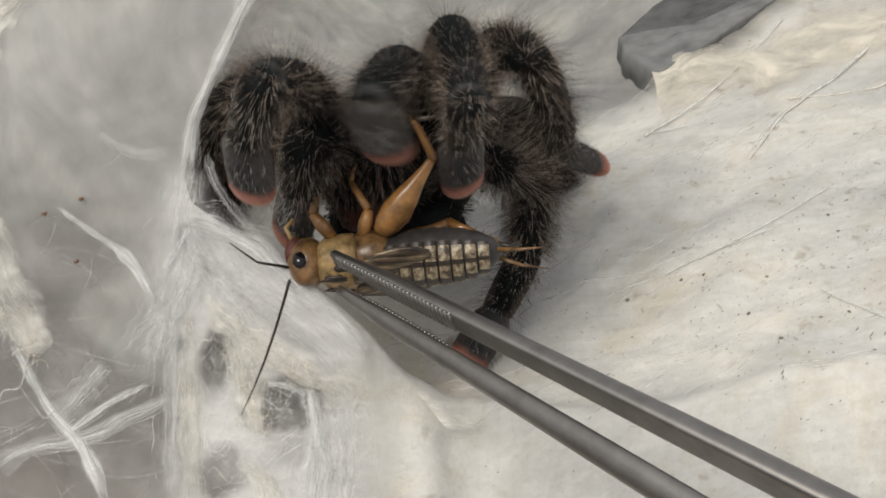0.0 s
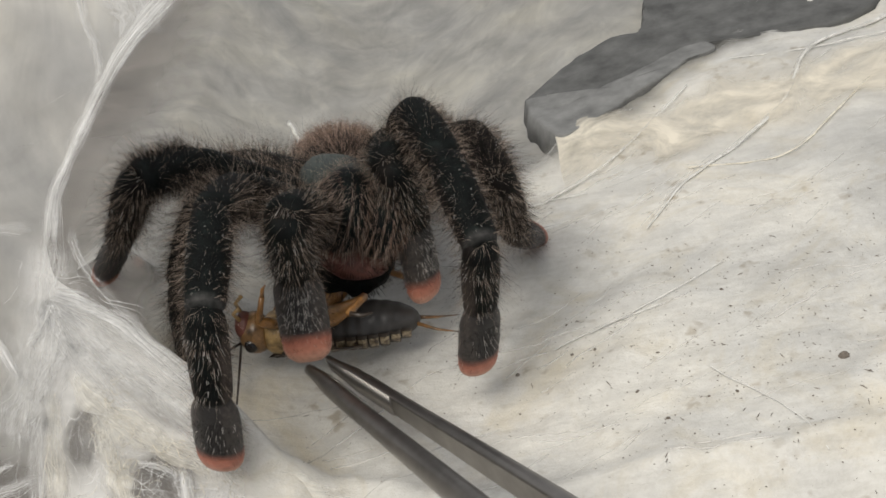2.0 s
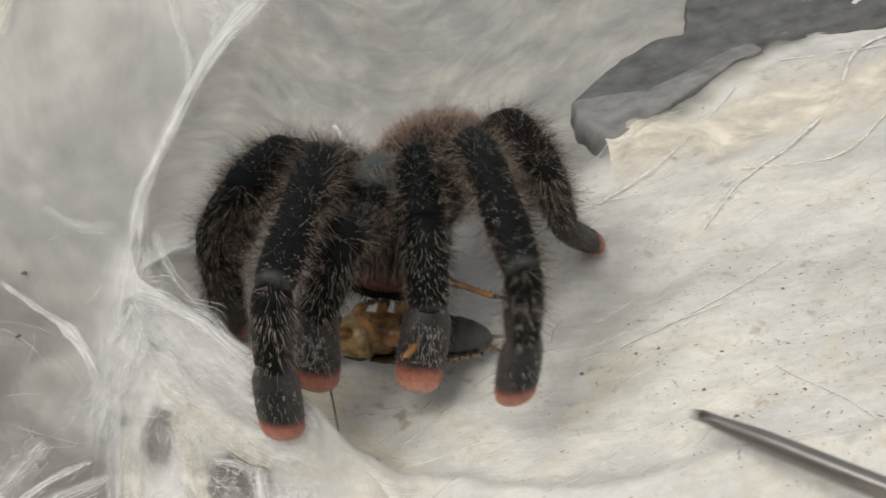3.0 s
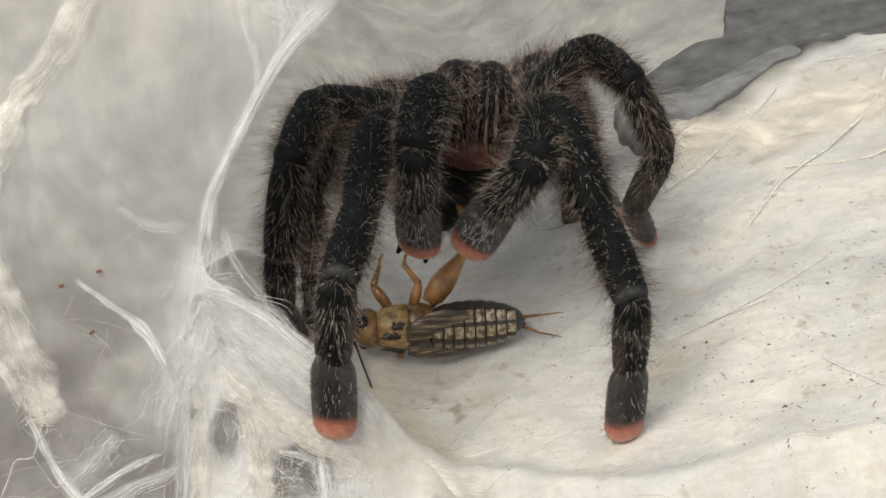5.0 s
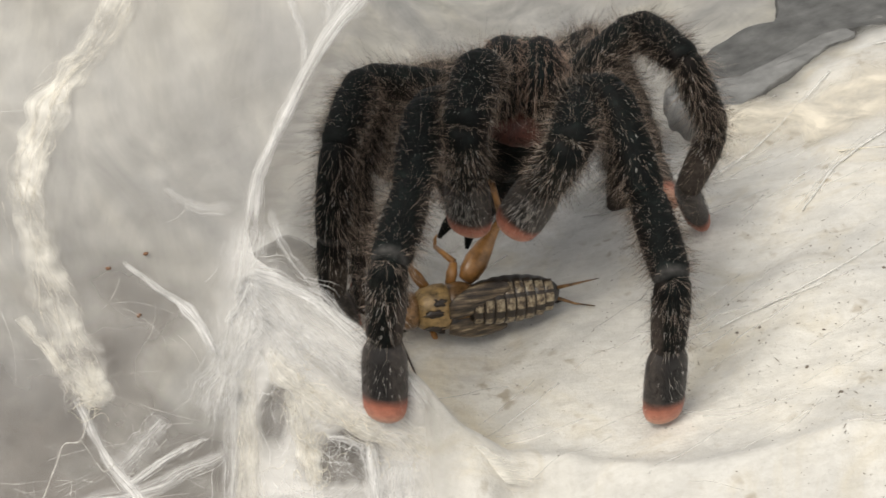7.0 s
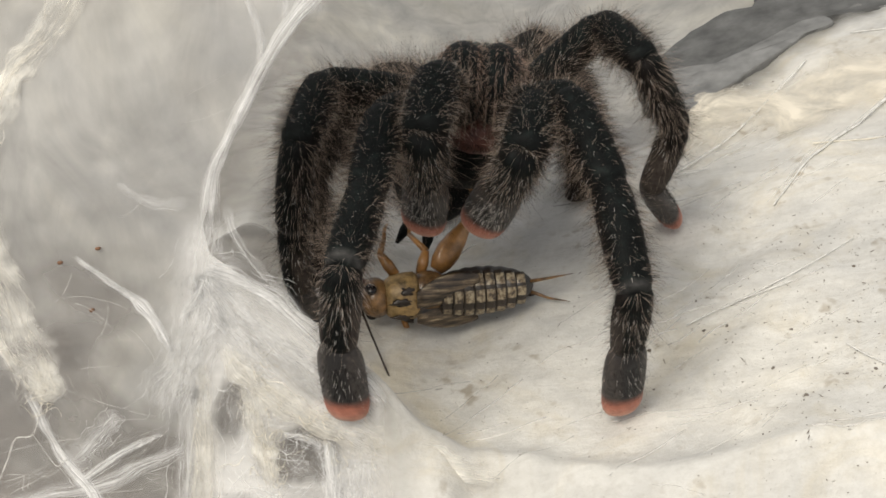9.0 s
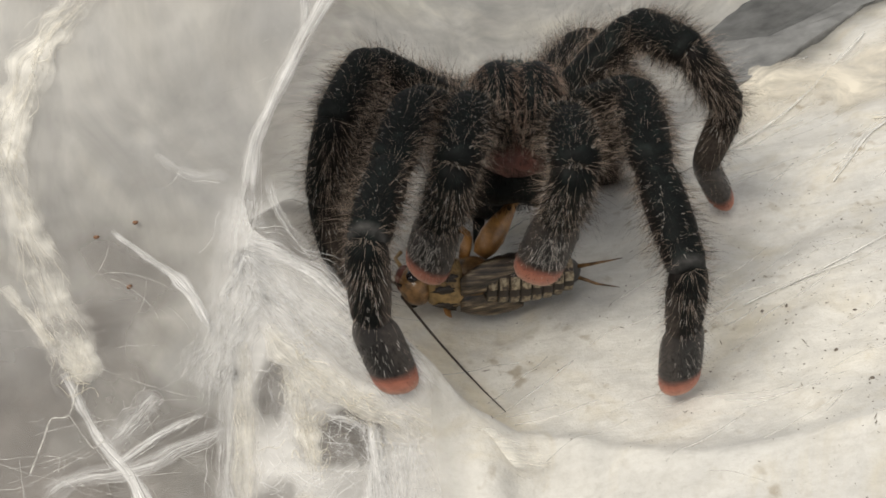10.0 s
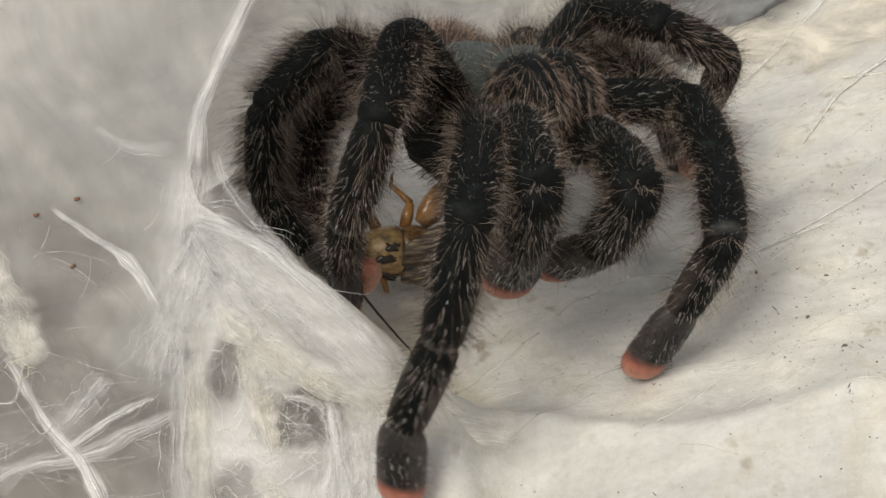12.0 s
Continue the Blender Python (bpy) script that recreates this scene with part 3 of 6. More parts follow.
def make_spider():
    rng = random.Random(5)
    spider = new("tarantula")
    spider.empty_display_size = 0.01
    tagged(spider, "black-brown hairy tarantula with pink toe tips on silk", "spider")
    b = Build().blob((0, 0.0005, 0), (0.0068, 0.0088, 0.0036), 20, 12, 0, None, 0.05)
    b.blob((0, -0.0052, 0.0030), (0.0046, 0.0044, 0.0034), 16, 10)
    body_hairs(b, (0.0046, 0.0044, 0.0034), (0, -0.0052, 0.0030), 900, 0.0018, 2, rng, 0.0, 0.000013)
    for s in (-1, 1):
        b.blob((0.0006 * s, -0.0058, 0.0063), (0.0006, 0.0006, 0.0005), 8, 5)
    body_hairs(b, (0.0066, 0.0086, 0.0034), (0, 0.0005, 0), 1200, 0.0013, 2, rng, 0.0, 0.000014)

    def margin(r):
        a = r.uniform(0, 2 * math.pi)
        d = Vector((math.cos(a), math.sin(a), 0.15))
        return Vector((d.x * 0.0066, d.y * 0.0086 + 0.0005, r.uniform(-0.0008, 0.0012))), d.normalized(), Vector((0, 0.2, 0.5))
    b.hairs(margin, 1500, 0.0022, 0.000013, 2, rng, 0.5, 0.4)
    part("carapace", b, [CARAPACE, HAIR, FRINGE], spider, "grey-green carapace")
    # oversized black underside; its bulk also stands in for shade beneath the body
    b = Build().blob((0, -0.0002, -0.0076), (0.0086, 0.0100, 0.0060), 18, 10, 0, None, 0.2)
    body_hairs(b, (0.0086, 0.0100, 0.0060), (0, -0.0002, -0.0076), 1800, 0.0018, 1, rng, -1, 0.00003)
    part("sternum_and_shade", b, [CHITIN, HAIR], spider)
    for s in (-1, 1):
        size = (0.0037, 0.0056, 0.0056)
        b = Build().blob((0, 0, 0), size, 20, 14)

        def brow(r):
            """Hairs combed forward and down in rows."""
            while True:
                d = Vector((r.gauss(0, 1), r.gauss(0, 1), r.gauss(0, 1))).normalized()
                if d.y < 0.85 and d.z > -0.75:
                    break
            d.x += 0.10 * math.sin(d.x * 22)
            d.normalize()
            return Vector((d.x * size[0], d.y * size[1], d.z * size[2])), d, Vector((0.1 * d.x, -0.75, -0.65))
        b.hairs(brow, 1300, 0.0014, 0.000016, 2, rng, 1.6, 0.3)
        b.hairs(brow, 2000, 0.0020, 0.000015, 1, rng, 1.3, 0.4)
        ch = part("chelicera", b, [CHITIN, RED_HAIR, HAIR], spider, "bulging black jaw with tan hairs", pose(0.0023 * s, -0.0088, 0.0016, 28, 0, 0))
        b = Build().tube([(0, -0.0030, -0.0026), (0, -0.0040, -0.0042), (0, -0.0032, -0.0058), (0, -0.0016, -0.0064)], [0.0008, 0.0007, 0.0005, 0.0001], 8)
        part("fang", b, [FANG_RED], ch, "dark red-brown fang")
    b = Build().blob((0, -0.0104, -0.0046), (0.0046, 0.0020, 0.0024), 14, 9, 0, None, 0.2)
    body_hairs(b, (0.0046, 0.0020, 0.0024), (0, -0.0104, -0.0046), 700, 0.0014, 1, rng, -1, 0.00003)
    part("mouth", b, [FANG_RED, HAIR], spider, "red-brown hairy mouth parts")
    b = Build().blob((0, 0.0098, 0.0006), (0.0072, 0.0108, 0.0064), 22, 14, 0, None, 0.06)
    body_hairs(b, (0.0072, 0.0108, 0.0064), (0, 0.0098, 0.0006), 7000, 0.0026, 1, rng, -0.05, 0.000016)
    body_hairs(b, (0.0072, 0.0108, 0.0064), (0, 0.0098, 0.0006), 2600, 0.0026, 2, rng, -1, 0.000014)
    abdomen = part("abdomen", b, [CHITIN, PINK_HAIR, HAIR], spider, "round abdomen with pinkish brown hairs", pose(0, 0.009, -0.001, -30, 0, 0))
    for s in (-1, 1):
        b = Build().tube([(0.0012 * s, 0.0185, -0.003), (0.0018 * s, 0.0210, -0.0045), (0.0022 * s, 0.0230, -0.0050)], [0.0009, 0.0008, 0.0003], 8)
        part("spinneret", b, [CHITIN], abdomen)
    limbs = {}
    shared = {}
    for key, (hip, k) in HIPS.items():
        palp = key in "PQ"
        girth = 0.00262 if palp else 0.00232 * (0.8 + 0.2 * k)
        # hip blob made larger so its black also fills in for shade between legs
        hub = Build().blob(hip, (0.0030, 0.0030, 0.0029), 12, 7)
        body_hairs(hub, (0.0030, 0.0030, 0.0029), hip, 400, 0.0016, 1, rng, -1, 0.000013)
        base = part("palp" if palp else "leg", hub, [CHITIN, FRINGE], spider, "short feeler leg with pink tip" if palp else "black hairy leg with pink toe")
        segs = []
        for name, lg in zip(PALP_SEGMENTS if palp else SEGMENTS, PALP if palp else LEG):
            kind = (name, palp, k)
            if kind not in shared:
                shared[kind] = segment_mesh(name, lg * k, girth, len(shared) + 11, int(1500 * (0.9 if palp else k)), palp, SHAGGY[key])
            segs.append((part(name, shared[kind], None, base), lg * k))
        limbs[key] = (Vector(hip), segs)
    return spider, limbs, abdomen


spider, limbs, abdomen = make_spider()


# ---- the cricket ----
TAN = plain("tan_cuticle", (0.15, 0.082, 0.033), 0.3, 0, 0.8, 1100, 0.2)
STRAW = plain("straw_cuticle", (0.26, 0.17, 0.07), 0.45, 0, 0.7, 900, 0.2)
AMBER = plain("amber_leg", (0.29, 0.14, 0.042), 0.34, 0, 0.55, 520, 0.15, 0.3)
UMBER = plain("umber_cuticle", (0.030, 0.021, 0.015), 0.4, 0, 0.5, 700, 0.2)
BELLY = plain("slate_belly", (0.034, 0.031, 0.029), 0.45, 0, 0.35, 600, 0.15)


def wing_stuff(name):
    """Brown wing cover with dark veins along it and a pale edge."""
    m, t, p = nodes_of(name)
    n = noise_node(t, 1500, 4, 0.6, stretch=(0.18, 1.4, 1.0))
    r = ramp(t, n.outputs[0], [(0.36, (0.012, 0.009, 0.007)), (0.50, (0.065, 0.045, 0.028)), (0.60, (0.14, 0.10, 0.06)), (0.72, (0.34, 0.27, 0.17))])
    t.links.new(r.outputs[0], p.inputs["Base Color"])
    p.inputs["Roughness"].default_value = 0.35
    bump(t, p, n.outputs[0], 0.5, 0.0002)
    return m


WING = wing_stuff("brown_wing")
EYE = plain("black_eye", (0.008, 0.006, 0.006), 0.12, 0, 0.1, 500)


def banded(name):
    """Dark bands and pale blotches along the abdomen."""
    m, t, p = nodes_of(name)
    n = noise_node(t, 2100, 3, 0.6, stretch=(1.0, 0.8, 0.8))
    r = ramp(t, n.outputs[0], [(0.36, (0.050, 0.036, 0.026)), (0.47, (0.17, 0.125, 0.075)), (0.62, (0.36, 0.30, 0.20))])
    t.links.new(r.outputs[0], p.inputs["Base Color"])
    p.inputs["Roughness"].default_value = 0.4
    return m


BAND = banded("mottled_tergite")


def make_cricket():
    """Head at -x, tail at +x, back up (+z), origin amid the body."""
    c = new("cricket")
    c.empty_display_size = 0.005
    c.scale = (1.16, 1.16, 1.16)
    tagged(c, "tan and brown mottled cricket seized by the spider", "cricket")
    b = Build().blob((-0.0086, 0, -0.0002), (0.0020, 0.0023, 0.0025), 18, 12, 0, None, 0.04)
    head = part("head", b, [TAN], c, "shiny tan head with dark marks")
    part("face_plate", Build().blob((-0.0097, 0, -0.0012), (0.0012, 0.0017, 0.0017), 12, 8), [FANG_RED], head, "dark brown face")
    for s in (-1, 1):
        part("eye", Build().blob((-0.0091, 0.0019 * s, 0.0005), (0.00075, 0.0006, 0.0009), 12, 8), [EYE], head, "glossy black eye")
    b = Build().tube([(0, 0.0195 * u, 0.0011 * math.sin(2.2 * u)) for u in (0, 0.2, 0.4, 0.6, 0.8, 1)], [0.00017, 0.00015, 0.00013, 0.00011, 0.00008, 0.00004], 6)
    feeler = part("antenna", b, [UMBER], c, "long thin black antenna")
    pts = [(-0.0104, 0.0008, 0.0006), (-0.0130, 0.003, 0.0010), (-0.0150, 0.0060, 0.0004)]
    part("antenna", Build().tube(pts, [0.00016, 0.00012, 0.00006], 6), [UMBER], c, "long thin black antenna")
    b = Build()
    prof = [(-0.0074, 0.0021), (-0.0068, 0.0026), (-0.0052, 0.0029), (-0.0040, 0.0029), (-0.0036, 0.0025)]
    b.rings([[Vector((x, math.cos(a) * r, math.sin(a) * r * 0.92)) for a in (2 * math.pi * k / 20 for k in range(20))] for x, r in prof])
    pro = part("pronotum", b, [STRAW], c, "straw-coloured neck shield")
    for s in (-1, 1):
        part("dark_mark", Build().blob((-0.0058, 0.0011 * s, 0.00235), (0.0011, 0.00042, 0.0003), 12, 8, 0, None, 0.9), [UMBER], pro)
        part("dark_mark", Build().blob((-0.0050, 0.0021 * s, 0.00165), (0.0008, 0.0004, 0.0004), 12, 8, 0, None, 0.9), [UMBER], pro)
    part("thorax", Build().blob((-0.0025, 0, -0.0004), (0.0030, 0.0026, 0.0025), 16, 9), [TAN], c)
    b, rows = Build(), []
    for i in range(49):  # soft rings, each with a crease behind it
        u = i / 48
        r = 0.0027 * math.sqrt(max(0.004, 1 - (2 * u - 1) ** 2)) * (1 + 0.05 * abs(math.sin(u * 9 * math.pi)))
        rows.append([Vector((-0.0030 + 0.0132 * u, math.cos(a) * r, math.sin(a) * r * 0.96)) for a in (2 * math.pi * k / 20 for k in range(20))])
    abd = part("abdomen", b.rings(rows), [BELLY], c, "slate-dark abdomen with pale mottled bands")
    for i in range(8):
        x = -0.0010 + 0.00125 * i
        r = 0.0029 * math.sqrt(max(0.05, 1 - ((x + 0.0004 - 0.0030) / 0.0074) ** 2)) + 0.00012
        b = Build()
        rows = []
        for dx, k in ((0.0, 0.94), (0.0002, 1.0), (0.0008, 1.02), (0.00118, 1.0), (0.00125, 0.93)):
            rows.append([Vector((x + dx, math.cos(a) * r * k, math.sin(a) * r * k * 0.97)) for a in (math.radians(2 + 176 * q / 18) for q in range(19))])
        n = 19
        for row in rows:
            b.v.extend(tuple(p) for p in row)
        for a in range(4):
            for q in range(18):
                b.f.append((a * n + q, a * n + q + 1, (a + 1) * n + q + 1, (a + 1) * n + q))
                b.m.append(1 if a == 0 or q in (0, 4, 8, 9, 13, 17) else 0)
        part("tergite", b, [BAND, UMBER], abd)
    for s in (-1, 1):
        b = Build()
        rows = []
        for i in range(9):
            u = i / 8
            w = 0.0024 * math.sin(math.pi * (0.14 + 0.80 * u)) ** 0.7
            rows.append([Vector((-0.0040 + 0.0074 * u, s * (0.0012 + 0.0016 * u) + s * w * math.cos(a) * 0.75, 0.0026 - 0.0011 * u - abs(w * math.cos(a)) * 0.42 * (s * math.cos(a) > 0) + 0.00022 * math.sin(a)))
                         for a in (2 * math.pi * k / 12 for k in range(12))])
        part("wing", b.rings(rows), [WING], c, "short folded brown wing")
        part("cercus", Build().tube([(0.0098, 0.0008 * s, 0.0003), (0.0120, 0.0016 * s, 0.0009), (0.0146, 0.0022 * s, 0.0012)], [0.00026, 0.00016, 0.00004], 7), [TAN], c)
        # hind leg: thick thigh, thin shin, small foot
        knee = Vector((0.0044, 0.0070, -0.0066)) if s > 0 else Vector((0.0050, -0.0034, -0.0056))
        hipp = Vector((-0.0012, 0.0022 * s, -0.0016))
        thigh = [hipp.lerp(knee, u) for u in (0, 0.12, 0.3, 0.5, 0.7, 0.88, 1)]
        leg = part("hind_leg", Build().tube(thigh, [0.0009, 0.0014, 0.0016, 0.0013, 0.0008, 0.00055, 0.0005], 12, 0, 0.75), [AMBER], c, "amber hind leg with thick thigh")
        foot = Vector((0.0030, 0.0125, -0.0075)) if s > 0 else Vector((0.0098, -0.0040, -0.0030))
        shin = [knee.lerp(foot, u) for u in (0, 0.3, 0.7, 1)]
        b = Build().tube(shin, [0.0005, 0.0004, 0.00038, 0.0004], 8)
        for u in (0.35, 0.5, 0.65, 0.8, 0.92):
            p = knee.lerp(foot, u)
            b.tube([p, p + Vector((0.0004, 0.0001 * s, -0.0007))], [0.00012, 0.00003], 5)
        part("shin", b, [AMBER], leg)
        part("foot", Build().tube([foot, foot + Vector((0.0012, 0.0002 * s, 0.0003)), foot + Vector((0.0024, 0.0002 * s, 0.0001))], [0.0003, 0.00024, 0.0001], 7), [UMBER], leg)
        for x, kx, fx, nm in ((-0.0030, -0.0022, -0.0038, "middle_leg"), (-0.0060, -0.0076, -0.0068, "front_leg")):
            a, k, f = Vector((x, 0.0018 * s, -0.0018)), Vector((kx, 0.0038 * s, -0.0034)), Vector((fx, 0.0040 * s, -0.0064))
            if s < 0 and nm == "front_leg":  # stretched out sideways
                k, f = Vector((-0.0052, -0.0044, -0.0012)), Vector((-0.0046, -0.0066, 0.0002))
            lg = part(nm, Build().tube([a, a.lerp(k, 0.5), k], [0.0006, 0.0007, 0.00045], 9), [AMBER], c)
            b = Build().tube([k, k.lerp(f, 0.55), f], [0.00042, 0.00034, 0.0003], 8)
            b.tube([f, f + Vector((0.0002, 0.0004 * s, -0.0010)), f + Vector((0.0006, 0.0006 * s, -0.0016))], [0.00026, 0.00022, 0.0001], 6)
            part("shin", b, [AMBER], lg)
    for s in (-1, 1):
        part("palpus", Build().tube([(-0.0100, 0.0009 * s, -0.0022), (-0.0106, 0.0014 * s, -0.0034), (-0.0098, 0.0016 * s, -0.0042)], [0.00028, 0.00024, 0.00026], 7), [STRAW], head)
    return c, feeler


cricket, feeler = make_cricket()


# ---- the tweezers ----
def make_tweezers():
    tw = new("tweezers")
    tw.empty_display_size = 0.01
    tagged(tw, "long grey steel feeding tweezers with serrated tips", "tweezers")
    arms = []

    def thick(y):
        return 0.0008 + 0.0006 * smooth_step(0, 0.010, y) + 0.0005 * smooth_step(0.01, 0.06, y)
    for s in (1, -1):
        b = Build()
        rows = []
        for i in range(28):
            u = i / 27
            y = 0.16 * u ** 1.4
            k = thick(y)
            rows.append([Vector((math.cos(a) * k, y, s * max(-0.34 * k, math.sin(a) * k * 0.95))) for a in (2 * math.pi * q / 24 for q in range(24))])
        arm = part("arm", b.rings(rows), [STEEL], tw)
        for i in range(30):
            y = 0.0012 + 0.00058 * i
            k = thick(y)
            tooth = Build().tube([(-0.95 * k, 0, -s * 0.32 * k), (0, 0, -s * 0.36 * k), (0.95 * k, 0, -s * 0.32 * k)], 0.00021, 6)
            part("tooth", tooth, [STEEL], arm, at=pose(0, y, 0))
        arms.append(arm)
    return tw, arms


tweezers, arms = make_tweezers()


# ---- strands, tufts and crumbs ----
def spline(pts, n=10):
    """Smooth line through points."""
    pts = [Vector(p) for p in pts]
    out = []
    for i in range(len(pts) - 1):
        a, b, c, d = pts[max(0, i - 1)], pts[i], pts[i + 1], pts[min(len(pts) - 1, i + 2)]
        for k in range(n):
            u = k / n
            out.append(0.5 * (2 * b + (c - a) * u + (2 * a - 5 * b + 4 * c - d) * u * u + (3 * b - a - 3 * c + d) * u ** 3))
    return out + [pts[-1]]


def on_veil(pts, lift=0.0006):
    return [Vector((x, veil_y(x, z) - lift, z)) for x, z in pts]


def on_ground(pts, lift=0.0004):
    return [Vector((x, y, floor_z(x, y) + floor_relief(x, y) + lift)) for x, y in pts]


def strand(name, line, r0, r1, material, label, seed, fibres=6, spread=1.4):
    """A twisted strand: one core and some finer fibres that stray from it."""
    rng = random.Random(seed)
    b = Build()
    n = len(line)
    b.tube([p + Vector(noise.noise_vector(p * 300)) * r0 * 0.5 for p in line], [(r0 + (r1 - r0) * i / n) * (0.85 + 0.3 * noise.noise(p * 500 + Vector((seed, 0, 0)))) for i, p in enumerate(line)], 8, 0, 0.7)
    core = tagged(part(name, b, [material], None), label, "silk strand", group="silk strands")
    b = Build()
    for _ in range(fibres):
        a, e = sorted((rng.uniform(-0.2, 0.6), rng.uniform(0.4, 1.2)))
        a, e = max(0, int(a * n)), min(n, int(e * n))
        if e - a < 4:
            continue
        off = Vector((rng.gauss(0, 1), rng.gauss(0, 0.3), rng.gauss(0, 1))) * r0 * spread
        far = Vector((rng.gauss(0, 1), rng.gauss(0, 0.3), rng.gauss(0, 1))) * r0 * spread * 1.6
        pts = [line[i] + off.lerp(far, (i - a) / (e - a)) for i in range(a, e)]
        b.tube(pts, rng.uniform(0.03, 0.09) * r0 + 0.000012, 5)
    if b.v:
        tagged(part("stray_fibre", b, [WISP], core), kind="stuff")
    return core


strand("silk_strand", spline(on_veil([(-0.0482, -0.0038), (-0.0498, -0.0081), (-0.052, -0.0089), (-0.0536, -0.0124), (-0.0552, -0.016)])), 0.00012, 0.0001, THREAD, "thin crinkled silk thread", 1, 3, 1.4)
strand("silk_strand", spline(on_veil([(-0.0498, -0.0081), (-0.0483, -0.0116), (-0.0475, -0.0126), (-0.0463, -0.0116)])), 0.0001, 8e-05, THREAD, "thin crinkled silk thread", 2, 2, 1.4)
strand("silk_strand", spline(on_ground([(0.1086, 0.0975), (0.093, 0.0883), (0.078, 0.0777), (0.0706, 0.0644), (0.0608, 0.0538), (0.052, 0.0454), (0.0475, 0.0388), (0.0447, 0.0348)])), 0.0005, 0.00012, CORD, "white silk strand running down the sheet", 3, 8, 1.1)
strand("silk_strand", spline(on_ground([(0.0935, 0.0802), (0.0854, 0.0778), (0.0779, 0.0774), (0.0658, 0.0819)])), 0.00025, 0.00012, CORD, "thin white silk strand on the sheet", 4, 5, 1.3)
strand("silk_strand", spline(on_ground([(0.0898, 0.068), (0.0831, 0.0631), (0.0782, 0.0583), (0.0672, 0.0482), (0.0532, 0.0501)])), 0.0003, 0.00015, CREAM, "thin cream silk ridge on sheet", 5, 4, 1.3)
strand("silk_strand", spline(on_ground([(0.0321, 0.0496), (0.0351, 0.0496), (0.0379, 0.0493)])), 0.00014, 0.0001, CORD, "short thin silk thread", 6, 3, 1.3)
strand("silk_strand", spline(on_ground([(0.047, 0.0009), (0.0485, -0.0014), (0.051, -0.0056), (0.0529, -0.0098), (0.0547, -0.0142), (0.0562, -0.0179)])), 0.00014, 8e-05, CORD, "thin silk crease on sheet", 7, 3, 1.3)
strand("silk_strand", spline(on_ground([(0.0339, 0.0124), (0.0394, 0.0149), (0.0458, 0.0179), (0.0527, 0.0224)])), 0.00014, 8e-05, CORD, "thin silk crease on sheet", 8, 3, 1.3)
strand("silk_strand", spline(on_ground([(0.0293, 0.0109), (0.0363, 0.0136), (0.0431, 0.015)])), 0.00014, 8e-05, CORD, "thin silk crease on sheet", 9, 3, 1.3)
strand("silk_strand", spline(on_ground([(-0.0121, 0.1073), (-0.0095, 0.0959), (-0.0059, 0.0748)])), 0.0006, 0.0003, THREAD, "blurred white silk streak on curtain", 10, 8, 1.3)
strand("silk_strand", spline(on_ground([(0.0315, 0.0492), (0.0434, 0.0587), (0.0576, 0.0767)])), 0.0003, 0.0002, THREAD, "thin silk ridge on sheet", 11, 4, 1.3)

SLAB = [(0.0316, 0.0874), (0.0373, 0.0958), (0.0430, 0.1006), (0.0490, 0.1029), (0.0534, 0.1029), (0.0560, 0.1130), (0.0605, 0.1238), (0.0810, 0.1143), (0.0960, 0.0993), (0.0892, 0.0898), (0.0793, 0.0887), (0.0718, 0.0897), (0.0635, 0.0915), (0.0562, 0.0895), (0.0497, 0.0858), (0.0433, 0.0826), (0.0377, 0.0805), (0.0340, 0.0810)]
PALE_EDGE = [(0.0316, 0.0874), (0.0325, 0.0769), (0.0360, 0.0679), (0.0416, 0.0715), (0.0496, 0.0775), (0.0583, 0.0852), (0.0643, 0.0884), (0.0635, 0.0915), (0.0562, 0.0895), (0.0497, 0.0858), (0.0433, 0.0826), (0.0377, 0.0805), (0.0340, 0.0810)]
CRUMBS = [(0.0619, -0.0026), (0.0417, 0.0063), (0.0527, -0.0142), (0.0459, -0.0046), (0.0429, -0.0115), (0.0314, 0.0096), (0.0343, 0.0097), (0.0314, 0.0164), (0.0515, 0.0165), (0.0498, -0.0134), (0.0407, -0.0073), (0.052, 0.0741), (0.0492, -0.0046), (0.0243, 0.008), (0.0241, 0.0006), (-0.0017, -0.0032), (-0.0076, -0.0066), (0.0572, 0.0726), (0.0641, 0.0957), (0.0381, -0.0008)]
RUST_SPOTS = [(-0.0391, 0.0173), (-0.0436, 0.0151), (-0.0411, 0.0086)]
LOOPS = [(-0.0239, -0.0009), (-0.0223, -0.0040), (-0.0194, -0.0048), (-0.0221, -0.0079), (-0.0171, -0.0071), (-0.0210, -0.0104), (-0.0147, -0.0083), (-0.0231, -0.0137), (-0.0488, -0.0031), (-0.0238, -0.0214), (-0.0123, -0.0096), (-0.0242, 0.0021)]


def slab_part(name, outline, low, high, material, parent, label=""):
    """A flat piece with a softly broken outline, following the floor's slope, its top slightly uneven."""
    b = Build()
    line = [Vector((x, y, 0)) for x, y in outline]
    c = sum(line, Vector((0, 0, 0))) / len(line)
    line = spline(line + line[:1], 8)[:-1]
    line = [p + Vector(noise.noise_vector(p * 260)) * 0.0006 + Vector(noise.noise_vector(p * 900)) * 0.0002 for p in line]
    rows = []
    for h, k in ((low, 1.0), (high - 0.0006, 1.0), (high - 0.0001, 0.992), (high, 0.975), (high, 0.9), (high, 0.75), (high, 0.55), (high, 0.3), (high, 0.02)):
        row = []
        for p in line:
            x, y = c.x + (p.x - c.x) * k, c.y + (p.y - c.y) * k
            row.append(Vector((x, y, floor_z(x, y) + h + 0.0006 * noise.noise(Vector((x, y, 1)) * 110) + 0.0003 * noise.noise(Vector((x, y, 2)) * 400))))
        rows.append(row)
    return part(name, b.rings(rows), [material], parent, label)


